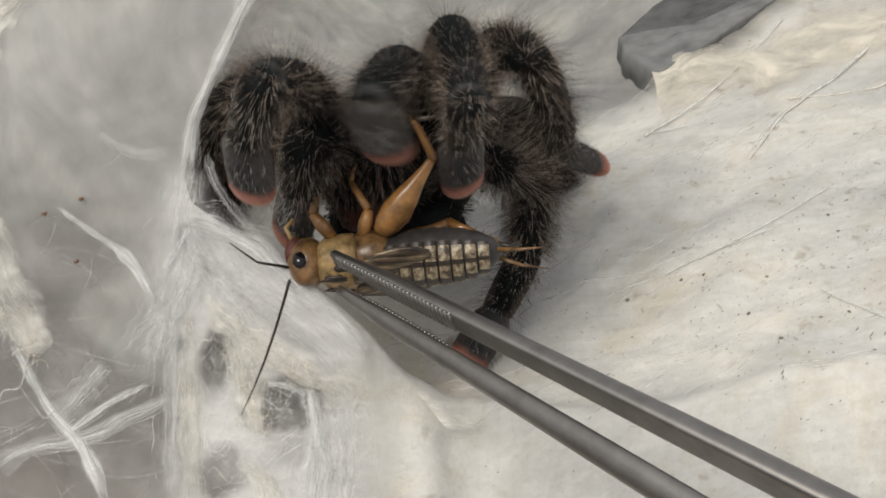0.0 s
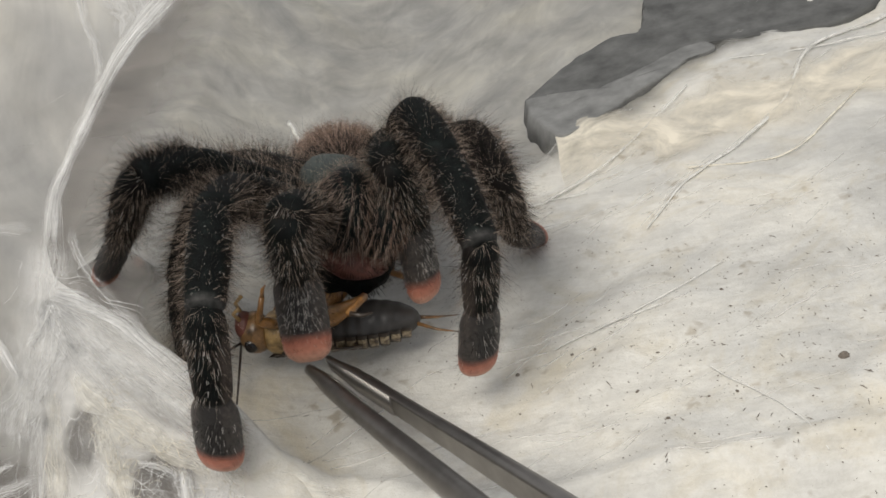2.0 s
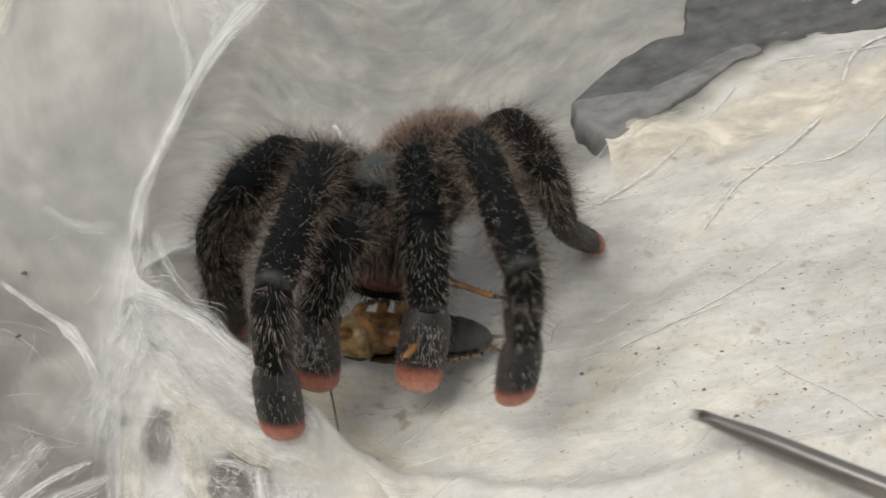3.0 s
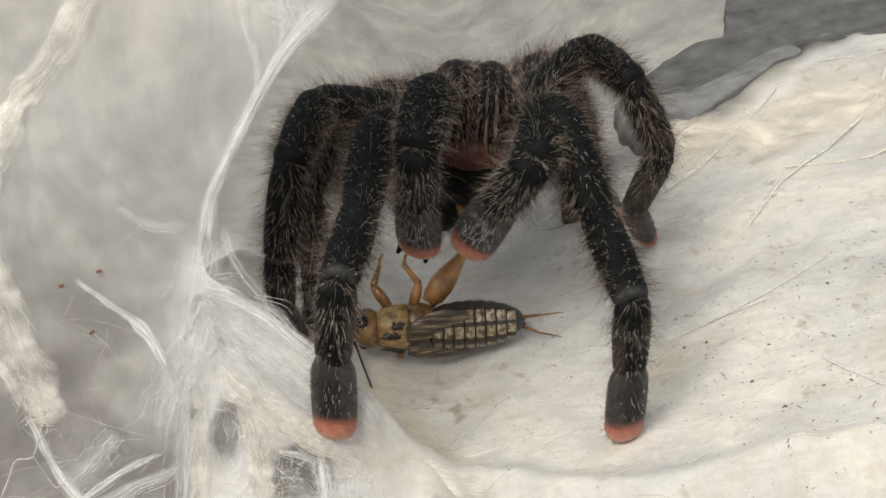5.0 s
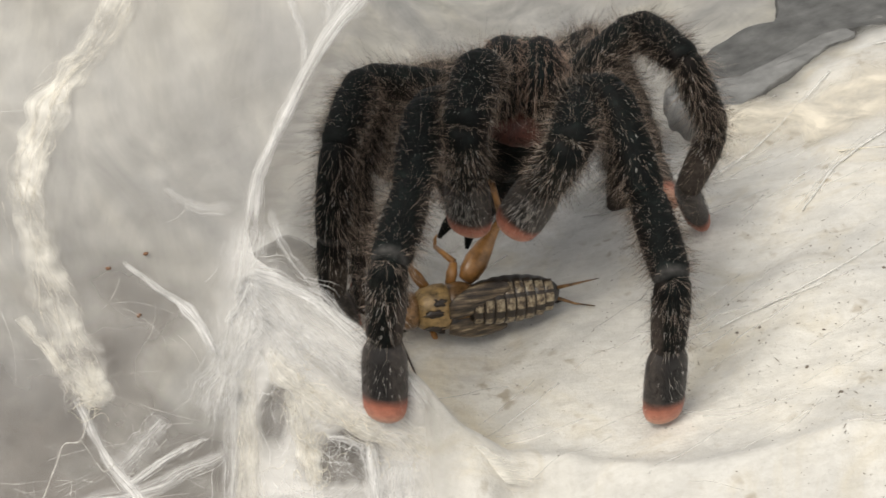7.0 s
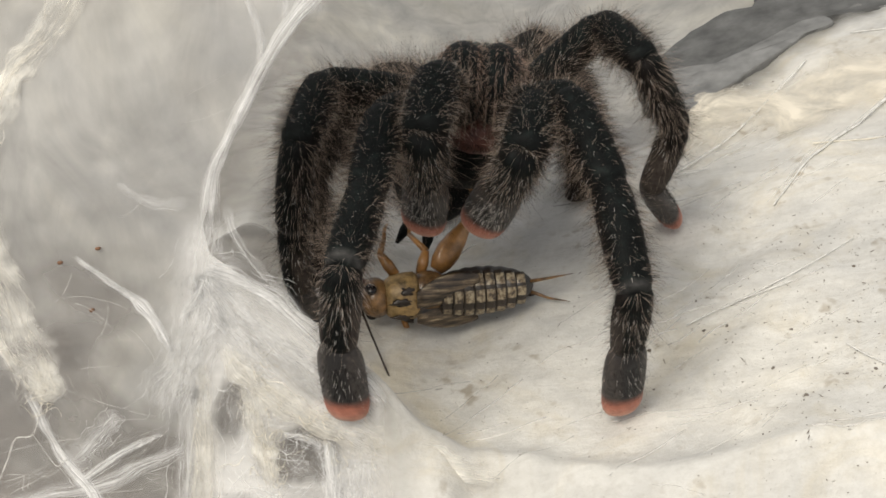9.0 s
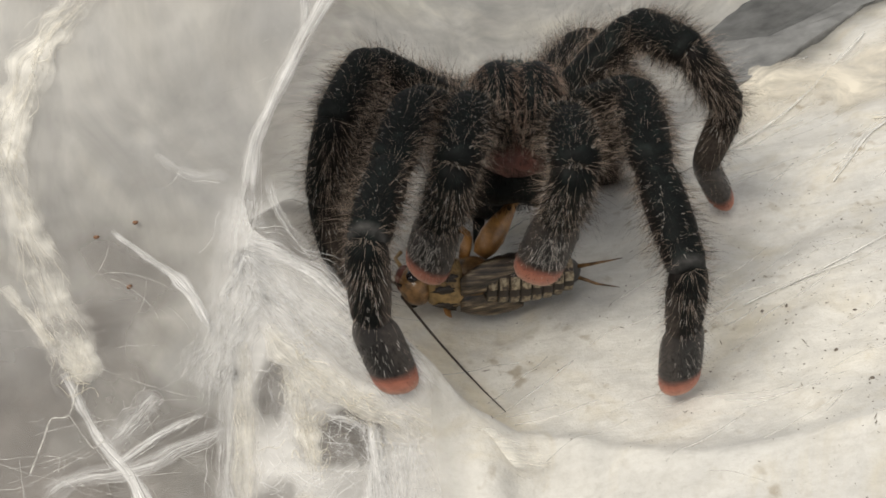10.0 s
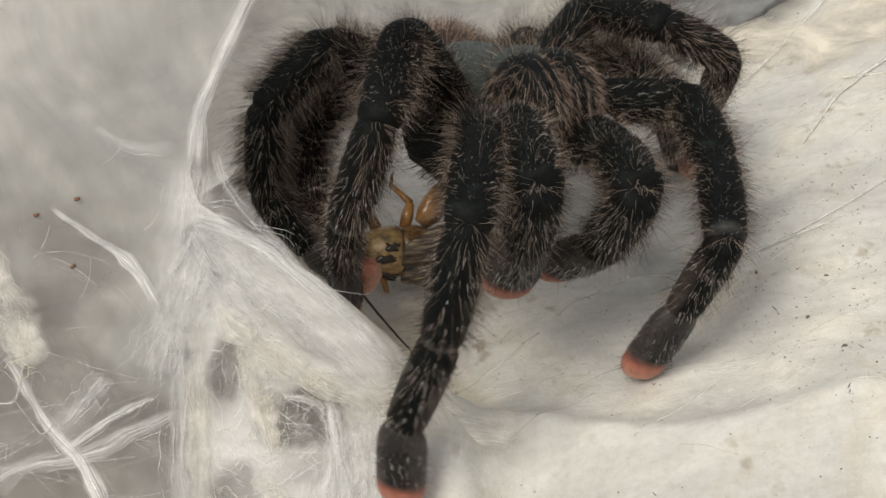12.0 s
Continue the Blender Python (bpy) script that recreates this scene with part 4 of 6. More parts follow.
slab = new("slab")
tagged(slab, "dark grey flat slab half covered by silk", "slab")
slab_part("slab_top", SLAB, -0.004, 0.0004, BARK, slab)
# front margin in a paler grey than the slab's top
slab_part("slab_edge", PALE_EDGE, -0.004, 0.0008, PALE_SLAB, slab, "paler worn slab edge")


def crumb(x, y, size, material, rng, veil=False, label="dark crumb of dirt on the silk"):
    b = Build().blob((0, 0, 0), (size, size * rng.uniform(0.5, 0.9), size * rng.uniform(0.35, 0.7)), 8, 6, 0, None, 0.6)
    if veil:
        m = pose(x, veil_y(x, y) - 0.0003, y, 90, 0, rng.uniform(0, 90))
    else:
        m = pose(x, y, floor_z(x, y) + floor_relief(x, y) + size * 0.15, 0, 0, rng.uniform(0, 180))
    return tagged(part("crumb", b, [material], None, at=m), label, "dirt crumb", group="dirt crumbs")


crumb_rng = random.Random(8)
for i, (x, y) in enumerate(CRUMBS):
    crumb(x, y, (0.0008 if i == 0 else crumb_rng.uniform(0.00014, 0.00034)), FRASS, crumb_rng)
for x, z in RUST_SPOTS:
    crumb(x, z, 0.00035, RUST, crumb_rng, True, "rust-brown crumb on the silk curtain")


def speckles():
    """Fine dirt strewn over the sheet."""
    rng = random.Random(21)
    b = Build()
    for _ in range(2600):
        x, y = rng.uniform(-0.004, 0.085), rng.gauss(0.004, 0.018)
        if x < 0.03 and rng.random() < 0.75:
            continue
        s = rng.choice((0.00004, 0.00005, 0.00006, 0.00008, 0.00012))
        p = Vector((x, y, floor_z(x, y) + floor_relief(x, y) + s * 0.3))
        a = rng.uniform(0, 3.14)
        if rng.random() < 0.25:
            d = Vector((math.cos(a), math.sin(a), 0)) * s * rng.uniform(2, 5)
            b.tube([p - d, p, p + d], [s * 0.3, s * 0.5, s * 0.2], 5)
        else:
            b.blob(p, (s, s * rng.uniform(0.5, 1), s * 0.5), 6, 4, 0, None, 0.5)
    return tagged(part("dirt_specks", b, [FRASS], None), "tiny dark dirt specks on the silk", "dirt", kind="stuff")


speckles()


def loose_threads(name, seed, count, region, radius, length, label, direction, wild, material=None):
    """Fine threads strung over the curtain; region gives a start point in x and z."""
    rng = random.Random(seed)
    b = Build()
    for _ in range(count):
        x, z = region(rng)
        a = direction + rng.gauss(0, wild)
        lg = length * rng.uniform(0.3, 1.4)
        pts = []
        bend = rng.gauss(0, 0.8 if wild > 0.3 else 0.12)
        dip = rng.uniform(0.0002, 0.0008)
        for i in range(9):
            u = i / 8
            pts.append(Vector((x, veil_y(x, z) - dip * (0.4 + math.sin(math.pi * u)), z)))
            x += math.cos(a + bend * u) * lg / 8
            z += math.sin(a + bend * u) * lg / 8
        b.tube(pts, rng.choice((0.4, 0.6, 1.0, 1.7)) * radius, 5)
    return tagged(part(name, b, [material or WISP], None), label, "silk threads", kind="stuff")


loose_threads("silk_tangle", 3, 110, lambda r: (r.gauss(-0.0183, 0.0034), r.gauss(-0.0116, 0.0024)), 0.000016, 0.0055, "net of fine white silk in the gap", -0.6, 1.3, FIBRE)
loose_threads("silk_tangle", 4, 60, lambda r: (r.gauss(-0.0260, 0.0013), r.gauss(-0.0047, 0.0036)), 0.000016, 0.0050, "fine white silk over the narrow gap", -1.2, 0.7, FIBRE)
loose_threads("silk_tangle", 5, 60, lambda r: (r.gauss(-0.0265, 0.0035), r.gauss(-0.0192, 0.0022)), 0.000016, 0.0055, "fine white silk over the lower gap", 0.4, 1.2, FIBRE)
loose_threads("silk_tangle", 6, 70, lambda r: (r.gauss(-0.0255, 0.0012), r.gauss(0.0085, 0.0012)), 0.000014, 0.011, "white silk fibres drawn along the lip", -0.66, 0.12, FIBRE)
loose_threads("silk_tangle", 7, 44, lambda r: (r.gauss(-0.0474, 0.0070), r.gauss(-0.0162, 0.0038)), 0.000018, 0.010, "loose white silk threads over the dark gap", -0.75, 0.6, WISP)
loose_threads("silk_tangle", 8, 34, lambda r: (r.gauss(-0.0455, 0.0076), r.gauss(-0.0162, 0.0035)), 0.000018, 0.010, "loose crossing silk threads over the dark gap", 0.45, 0.5, WISP)
loose_threads("silk_tangle", 9, 150, lambda r: (r.gauss(-0.0139, 0.0044), r.gauss(-0.0162, 0.0038)), 0.000016, 0.0060, "white silk threads hanging below the rim", -1.4, 0.6, FIBRE)
loose_threads("silk_tangle", 10, 34, lambda r: (r.gauss(-0.0459, 0.0041), r.gauss(0.0029, 0.0053)), 0.000016, 0.009, "sparse fine silk threads on the curtain", -1.0, 0.9, WISP)
loose_threads("silk_tangle", 11, 8, lambda r: (r.gauss(-0.0344, 0.0090), r.gauss(0.0297, 0.0102)), 0.000015, 0.010, "sparse fine silk threads on the curtain", 0.3, 1.4, WISP)
loose_threads("silk_fringe", 31, 200, lambda r: (lambda x: (x, lip_z(x) - 0.011 - r.uniform(0.0, 0.010)))(r.uniform(-0.020, 0.010)), 0.000016, 0.0045, "fine white silk fringe below the rim", -1.25, 0.5, FIBRE)


def ground_fibres():
    rng = random.Random(12)
    b = Build()
    for _ in range(90):
        x, y = rng.uniform(-0.012, 0.08), rng.uniform(-0.02, 0.07)
        a = math.atan2(y - 0.02 + 0.03, x + 0.03) * 0.6 + rng.gauss(0.15, 0.3)
        lg, pts = rng.uniform(0.004, 0.016), []
        for i in range(8):
            pts.append(Vector((x, y, floor_z(x, y) + floor_relief(x, y) + 0.00006)))
            x += math.cos(a) * lg / 7
            y += math.sin(a) * lg / 7
            a += rng.gauss(0, 0.08)
        b.tube(pts, rng.choice((0.00005, 0.00008, 0.00013)), 5)
    return tagged(part("silk_fibres", b, [WISP], None), "fine white silk fibres lying on the sheet", "silk threads", kind="stuff")


ground_fibres()

patch = grid_sheet("silk_patch", steps(0.035, 0.115, 0, 1, 0.0008, 0.0008), steps(0.048, 0.085, 0, 1, 0.0008, 0.0008),
                   lambda x, y: (x, y, floor_z(x, y) + floor_relief(x, y) + 0.0005 + 0.0003 * noise.noise(Vector((x, y, 3)) * 150)), [STAIN])
set_density(patch.data, [smooth_step(0.011, 0.003, abs(v.co.y - 0.066 - 0.10 * (v.co.x - 0.07) - 0.006 * noise.noise(Vector((v.co.x * 60, 1, 0)))) - 0.004 * noise.noise(Vector((v.co.x * 70, v.co.y * 70, 5)))
                                     - 0.002 * noise.noise(v.co * 260)) for v in patch.data.vertices])
tagged(patch, "cream stained silk patch on the sheet", "silk patch")


def band(line, widths, material, label, cover, streaks, lift, fibres):
    """A long piece of drawn silk on the curtain: thick amid, ragged and thin at its sides, streaked along its pull, with loose fibres."""
    seed = len(BANDS) + 3
    BANDS.append(label)
    rng = random.Random(seed)
    mid = spline([(x, z, 0) for x, z in line], 14)
    n, cols = len(mid), 44
    felted = material is MATTED
    b = Build()
    values, across = [], []
    for i, p in enumerate(mid):
        d = (mid[min(i + 1, n - 1)] - mid[max(i - 1, 0)]).normalized()
        s = Vector((-d.y, d.x, 0))
        u = i / (n - 1)
        at = u * (len(widths) - 1)
        k = min(int(at), len(widths) - 2)
        w = (widths[k] + (widths[k + 1] - widths[k]) * (at - k)) * 0.58 * (1 + 0.45 * noise.noise(Vector((u * 9, seed, 0))))
        across.append((p, s * w))
        for c in range(cols + 1):
            v = 2 * c / cols - 1
            q = p + s * v * w
            warp = v + 0.25 * noise.noise(Vector((q.x * 300, q.y * 300, seed)))
            fold = 0.6 * noise.noise(Vector((warp * streaks, u * 2.5, seed * 3.1))) + 0.6 * noise.noise(Vector((warp * streaks * 2.7, u * 5.0, seed))) + 0.4 * noise.noise(Vector((warp * streaks * 6.5, u * 9.0, seed)))
            tuft = noise.noise(q * 330) + 0.6 * noise.noise(q * 900)
            if felted:
                fold = 0.35 * fold + 0.75 * noise.noise(q * 190) + 0.35 * tuft
            b.v.append((q.x, veil_y(q.x, q.y) - 0.00025 - 0.6 * lift * (1 - v * v) * (0.7 + (0.08 if felted else 0.14) * fold), q.y))
            side = (1 - v * v) ** (0.7 if felted else 1.1) * smooth_step(0, 0.12, u) * smooth_step(1.0, 0.84, u)
            ragged = smooth_step(0.05, 0.95, side + 0.5 * tuft * (1 - side))
            values.append(min(1.0, max(0.0, cover * (side if not felted else ragged) * ((0.60 if felted else 0.72) + 1.0 * fold))))
    m = cols + 1
    for i in range(n - 1):
        for c in range(cols):
            b.f.append((i * m + c, i * m + c + 1, (i + 1) * m + c + 1, (i + 1) * m + c))
            b.m.append(0)
    ob = part("silk_band", b, [material], None)
    set_density(ob.data, values)
    b = Build()
    for _ in range(fibres):
        i0 = rng.randrange(0, max(1, n - 14))
        i1 = min(n - 1, i0 + rng.randrange(10, 10 + n // 2))
        v0 = rng.gauss(0, 0.5)
        v1 = v0 + rng.gauss(0, 0.5 if felted else 0.22)
        wave, phase, pts = rng.gauss(0, 0.16 if felted else 0.05), rng.uniform(0, 6), []
        for i in range(i0, i1 + 1, 2):
            u = (i - i0) / (i1 - i0)
            p, side = across[i]
            q = p + side * (v0 + (v1 - v0) * u + wave * math.sin(phase + 9 * u))
            pts.append(Vector((q.x, veil_y(q.x, q.y) - 0.0003 - 0.6 * lift, q.y)))
        if len(pts) > 3:
            b.tube(pts, rng.choice((0.000009, 0.000012, 0.000016, 0.000028)), 4)
    tagged(part("fibre", b, [CREAM_FIBRE if felted else FIBRE], ob), kind="stuff")
    return tagged(ob, label, "silk band", group="silk bands")


BANDS = []
band([(-0.0121, 0.0490), (-0.0156, 0.0452), (-0.0181, 0.0419), (-0.0207, 0.0375), (-0.0227, 0.0336), (-0.0246, 0.0297), (-0.0261, 0.0263), (-0.0268, 0.0228), (-0.0273, 0.0192)], (0.00264, 0.00225, 0.00161, 0.00136, 0.00132, 0.00136, 0.00152, 0.00168, 0.00184), STREAK, "thick white silk strand edging the opening", 0.85, 3, 0.0006, 16)
band([(-0.0165, 0.0496), (-0.0164, 0.0461), (-0.0177, 0.0434)], (0.00833, 0.00500, 0.00167), STREAK, "soft white silk gathering at the strand", 0.50, 5, 0.0003, 10)
band([(-0.0214, 0.0491), (-0.0211, 0.0455), (-0.0204, 0.0431), (-0.0202, 0.0406), (-0.0208, 0.0378)], (0.00123, 0.00111, 0.00100, 0.00100, 0.00067), STREAK, "thin wavy white silk strand on curtain", 0.55, 2, 0.0003, 10)
band([(-0.0356, 0.0503), (-0.0396, 0.0438), (-0.0424, 0.0401), (-0.0453, 0.0370), (-0.0477, 0.0331), (-0.0495, 0.0291), (-0.0516, 0.0236)], (0.00333, 0.00316, 0.00275, 0.00308, 0.00383, 0.00375, 0.00333), MATTED, "broad cream silk band on curtain", 0.90, 5, 0.0005, 40)
band([(-0.0516, 0.0277), (-0.0506, 0.0229), (-0.0509, 0.0178), (-0.0504, 0.0111), (-0.0492, 0.0048), (-0.0479, -0.0000), (-0.0478, -0.0038)], (0.00408, 0.00408, 0.00430, 0.00476, 0.00521, 0.00499, 0.00272), MATTED, "ragged cream silk band on curtain", 0.72, 6, 0.0006, 44)
band([(-0.0547, 0.0088), (-0.0535, 0.0064), (-0.0522, 0.0041), (-0.0504, 0.0008)], (0.00155, 0.00142, 0.00142, 0.00168), MATTED, "cream silk loop beside a gap", 0.90, 2, 0.0006, 14)
band([(-0.0420, 0.0163), (-0.0381, 0.0122), (-0.0350, 0.0087), (-0.0327, 0.0032)], (0.00075, 0.00094, 0.00151, 0.00088), STREAK, "bright white silk streak on curtain", 1.00, 3, 0.0004, 8)
band([(-0.0280, 0.0133), (-0.0301, 0.0095), (-0.0314, 0.0075)], (0.00089, 0.00114, 0.00063), STREAK, "short bright white silk streak on curtain", 0.90, 2, 0.0004, 8)
band([(-0.0269, 0.0214), (-0.0281, 0.0156), (-0.0297, 0.0087), (-0.0319, 0.0008), (-0.0340, -0.0068)], (0.00370, 0.00555, 0.00616, 0.00555, 0.00370), STREAK, "soft white silk fold on curtain", 0.42, 7, 0.0004, 36)
band([(-0.0292, 0.0021), (-0.0299, -0.0040), (-0.0303, -0.0095), (-0.0306, -0.0162), (-0.0306, -0.0241)], (0.00148, 0.00206, 0.00239, 0.00239, 0.00239), MATTED, "upright cream silk band", 0.62, 4, 0.0007, 40)
band([(-0.0310, -0.0016), (-0.0323, -0.0128), (-0.0326, -0.0241)], (0.00263, 0.00275, 0.00275), STREAK, "pale upright silk fold beside the cream band", 0.40, 4, 0.0004, 12)
band([(-0.0286, 0.0148), (-0.0248, 0.0134), (-0.0206, 0.0103), (-0.0163, 0.0057), (-0.0125, 0.0013), (-0.0091, -0.0032)], (0.00336, 0.00336, 0.00336, 0.00302, 0.00269, 0.00224), STREAK, "white silk drawn along the lip", 0.80, 7, 0.0005, 60)
band([(-0.0284, 0.0141), (-0.0252, 0.0100), (-0.0210, 0.0050), (-0.0161, -0.0002), (-0.0116, -0.0056)], (0.00393, 0.00449, 0.00393, 0.00359, 0.00337), STREAK, "white silk streak below the lip", 0.55, 7, 0.0004, 50)
band([(-0.0287, 0.0141), (-0.0270, 0.0086), (-0.0241, 0.0036), (-0.0203, -0.0013)], (0.00337, 0.00393, 0.00370, 0.00258), STREAK, "white silk streak below the lip", 0.50, 7, 0.0004, 40)
band([(-0.0269, 0.0047), (-0.0243, 0.0006), (-0.0213, -0.0024), (-0.0179, -0.0052), (-0.0144, -0.0075), (-0.0105, -0.0100)], (0.00193, 0.00386, 0.00436, 0.00369, 0.00310, 0.00243), MATTED, "ragged cream silk rim of the gap", 1.00, 7, 0.0009, 70)
band([(-0.0130, -0.0055), (-0.0077, -0.0090), (-0.0023, -0.0116), (0.0046, -0.0129)], (0.00336, 0.00376, 0.00376, 0.00336), MATTED, "cream silk rim running onto the sheet", 0.80, 6, 0.0005, 40)
band([(-0.0243, -0.0001), (-0.0236, -0.0063), (-0.0227, -0.0112), (-0.0222, -0.0149)], (0.00329, 0.00345, 0.00243, 0.00141), MATTED, "curled cream silk flap", 0.85, 6, 0.0008, 50)
band([(-0.0162, -0.0079), (-0.0152, -0.0128), (-0.0154, -0.0188), (-0.0162, -0.0250)], (0.00220, 0.00257, 0.00355, 0.00428), STREAK, "white silk strand below the rim", 0.75, 4, 0.0006, 36)
band([(-0.0115, -0.0112), (-0.0120, -0.0162), (-0.0130, -0.0250)], (0.00433, 0.00619, 0.00681), STREAK, "white silk film below the rim", 0.50, 7, 0.0004, 40)
band([(-0.0244, -0.0179), (-0.0224, -0.0205), (-0.0208, -0.0250)], (0.00216, 0.00280, 0.00318), MATTED, "cream silk edge of the lower gap", 0.85, 4, 0.0005, 24)
band([(-0.0208, -0.0079), (-0.0184, -0.0083), (-0.0160, -0.0100)], (0.00098, 0.00110, 0.00110), STREAK, "white silk arc in the gap", 0.70, 3, 0.0004, 12)
band([(-0.0497, -0.0016), (-0.0480, -0.0087), (-0.0459, -0.0132), (-0.0432, -0.0175), (-0.0413, -0.0245)], (0.00120, 0.00144, 0.00192, 0.00204, 0.00180), STREAK, "white silk strand on curtain", 0.95, 3, 0.0005, 12)
band([(-0.0544, -0.0196), (-0.0481, -0.0166), (-0.0422, -0.0153), (-0.0368, -0.0124), (-0.0318, -0.0099)], (0.00296, 0.00257, 0.00218, 0.00180, 0.00090), STREAK, "soft white silk wisp on curtain", 0.60, 4, 0.0004, 12)
band([(-0.0453, -0.0149), (-0.0404, -0.0116), (-0.0346, -0.0081)], (0.00088, 0.00114, 0.00063), STREAK, "thin bright silk wisp on curtain", 0.85, 3, 0.0004, 12)
band([(-0.0466, -0.0132), (-0.0425, -0.0091), (-0.0396, -0.0053)], (0.00313, 0.00288, 0.00188), STREAK, "faint silk haze on curtain", 0.40, 5, 0.0003, 6)
band([(-0.0506, 0.0029), (-0.0488, -0.0001), (-0.0471, -0.0020), (-0.0494, -0.0031)], (0.00354, 0.00412, 0.00354, 0.00177), MATTED, "felted cream knob on curtain", 0.90, 4, 0.0006, 24)
band([(-0.0357, -0.0047), (-0.0313, 0.0021), (-0.0270, 0.0086)], (0.00485, 0.00545, 0.00364), STREAK, "soft white silk haze by the knot", 0.40, 8, 0.0003, 26)
band([(-0.0361, 0.0256), (-0.0345, 0.0239), (-0.0322, 0.0228), (-0.0285, 0.0231)], (0.00073, 0.00122, 0.00146, 0.00182), STREAK, "soft white silk haze by the strand", 0.40, 4, 0.0003, 2)
band([(-0.0251, 0.0228), (-0.0245, 0.0192), (-0.0223, 0.0148), (-0.0194, 0.0110)], (0.00086, 0.00110, 0.00147, 0.00147), STREAK, "sheer silk film across the opening", 0.35, 3, 0.0003, 5)


def curled_threads():
    """Small loops and curls of silk along the ragged rims."""
    rng = random.Random(17)
    b = Build()
    for x0, z0 in LOOPS:
        for _ in range(6):
            x, z = x0 + rng.gauss(0, 0.0014), z0 + rng.gauss(0, 0.0016)
            a, turn = rng.uniform(0, 6.28), rng.choice((-1, 1)) * rng.uniform(0.05, 0.4)
            step, pts = rng.uniform(0.00012, 0.0003), []
            for i in range(14):
                pts.append(Vector((x, veil_y(x, z) - 0.0006 - 0.0006 * math.sin(i * 0.5), z)))
                x += math.cos(a) * step
                z += math.sin(a) * step
                a += turn + rng.gauss(0, 0.12)
            b.tube(pts, rng.choice((0.00002, 0.00003, 0.00004)), 5)
    return tagged(part("silk_curls", b, [CREAM], None), "curled loops of cream silk along ragged rims", "silk threads", kind="stuff")


curled_threads()


# ---- movement ----
STANCES = []


def stance(t, body, **angles):
    """How the spider stands at t: body x, y, z, yaw, pitch, roll; for each limb, heading and rise of its segments from the hip."""
    STANCES.append((t, body, angles))


def blend_rows(times, values, t):
    """Smooth curve through the rows, flat where they turn."""
    n = len(times)
    i = max(0, min(n - 2, int(np.searchsorted(times, t, side="right")) - 1))
    h = np.diff(times)[:, None]
    s = np.diff(values, axis=0) / h

    def slope(j):
        if j <= 0 or j >= n - 1:
            return np.zeros(values.shape[1])
        a, b = s[j - 1], s[j]
        return np.where(a * b > 0, 2 * a * b / np.where(a + b == 0, 1, a + b), 0.0)
    d = times[i + 1] - times[i]
    u = min(1.0, max(0.0, (t - times[i]) / d))
    return ((2 * u**3 - 3 * u**2 + 1) * values[i] + (u**3 - 2 * u**2 + u) * d * slope(i)
            + (3 * u**2 - 2 * u**3) * values[i + 1] + (u**3 - u**2) * d * slope(i + 1))


def segment_pose(start, way, out):
    y = way.normalized()
    side = out.cross(Vector((0, 0, 1)))
    x = (side - y * side.dot(y)).normalized()
    m = Matrix((x, y, x.cross(y))).transposed().to_4x4()
    m.translation = start
    return m


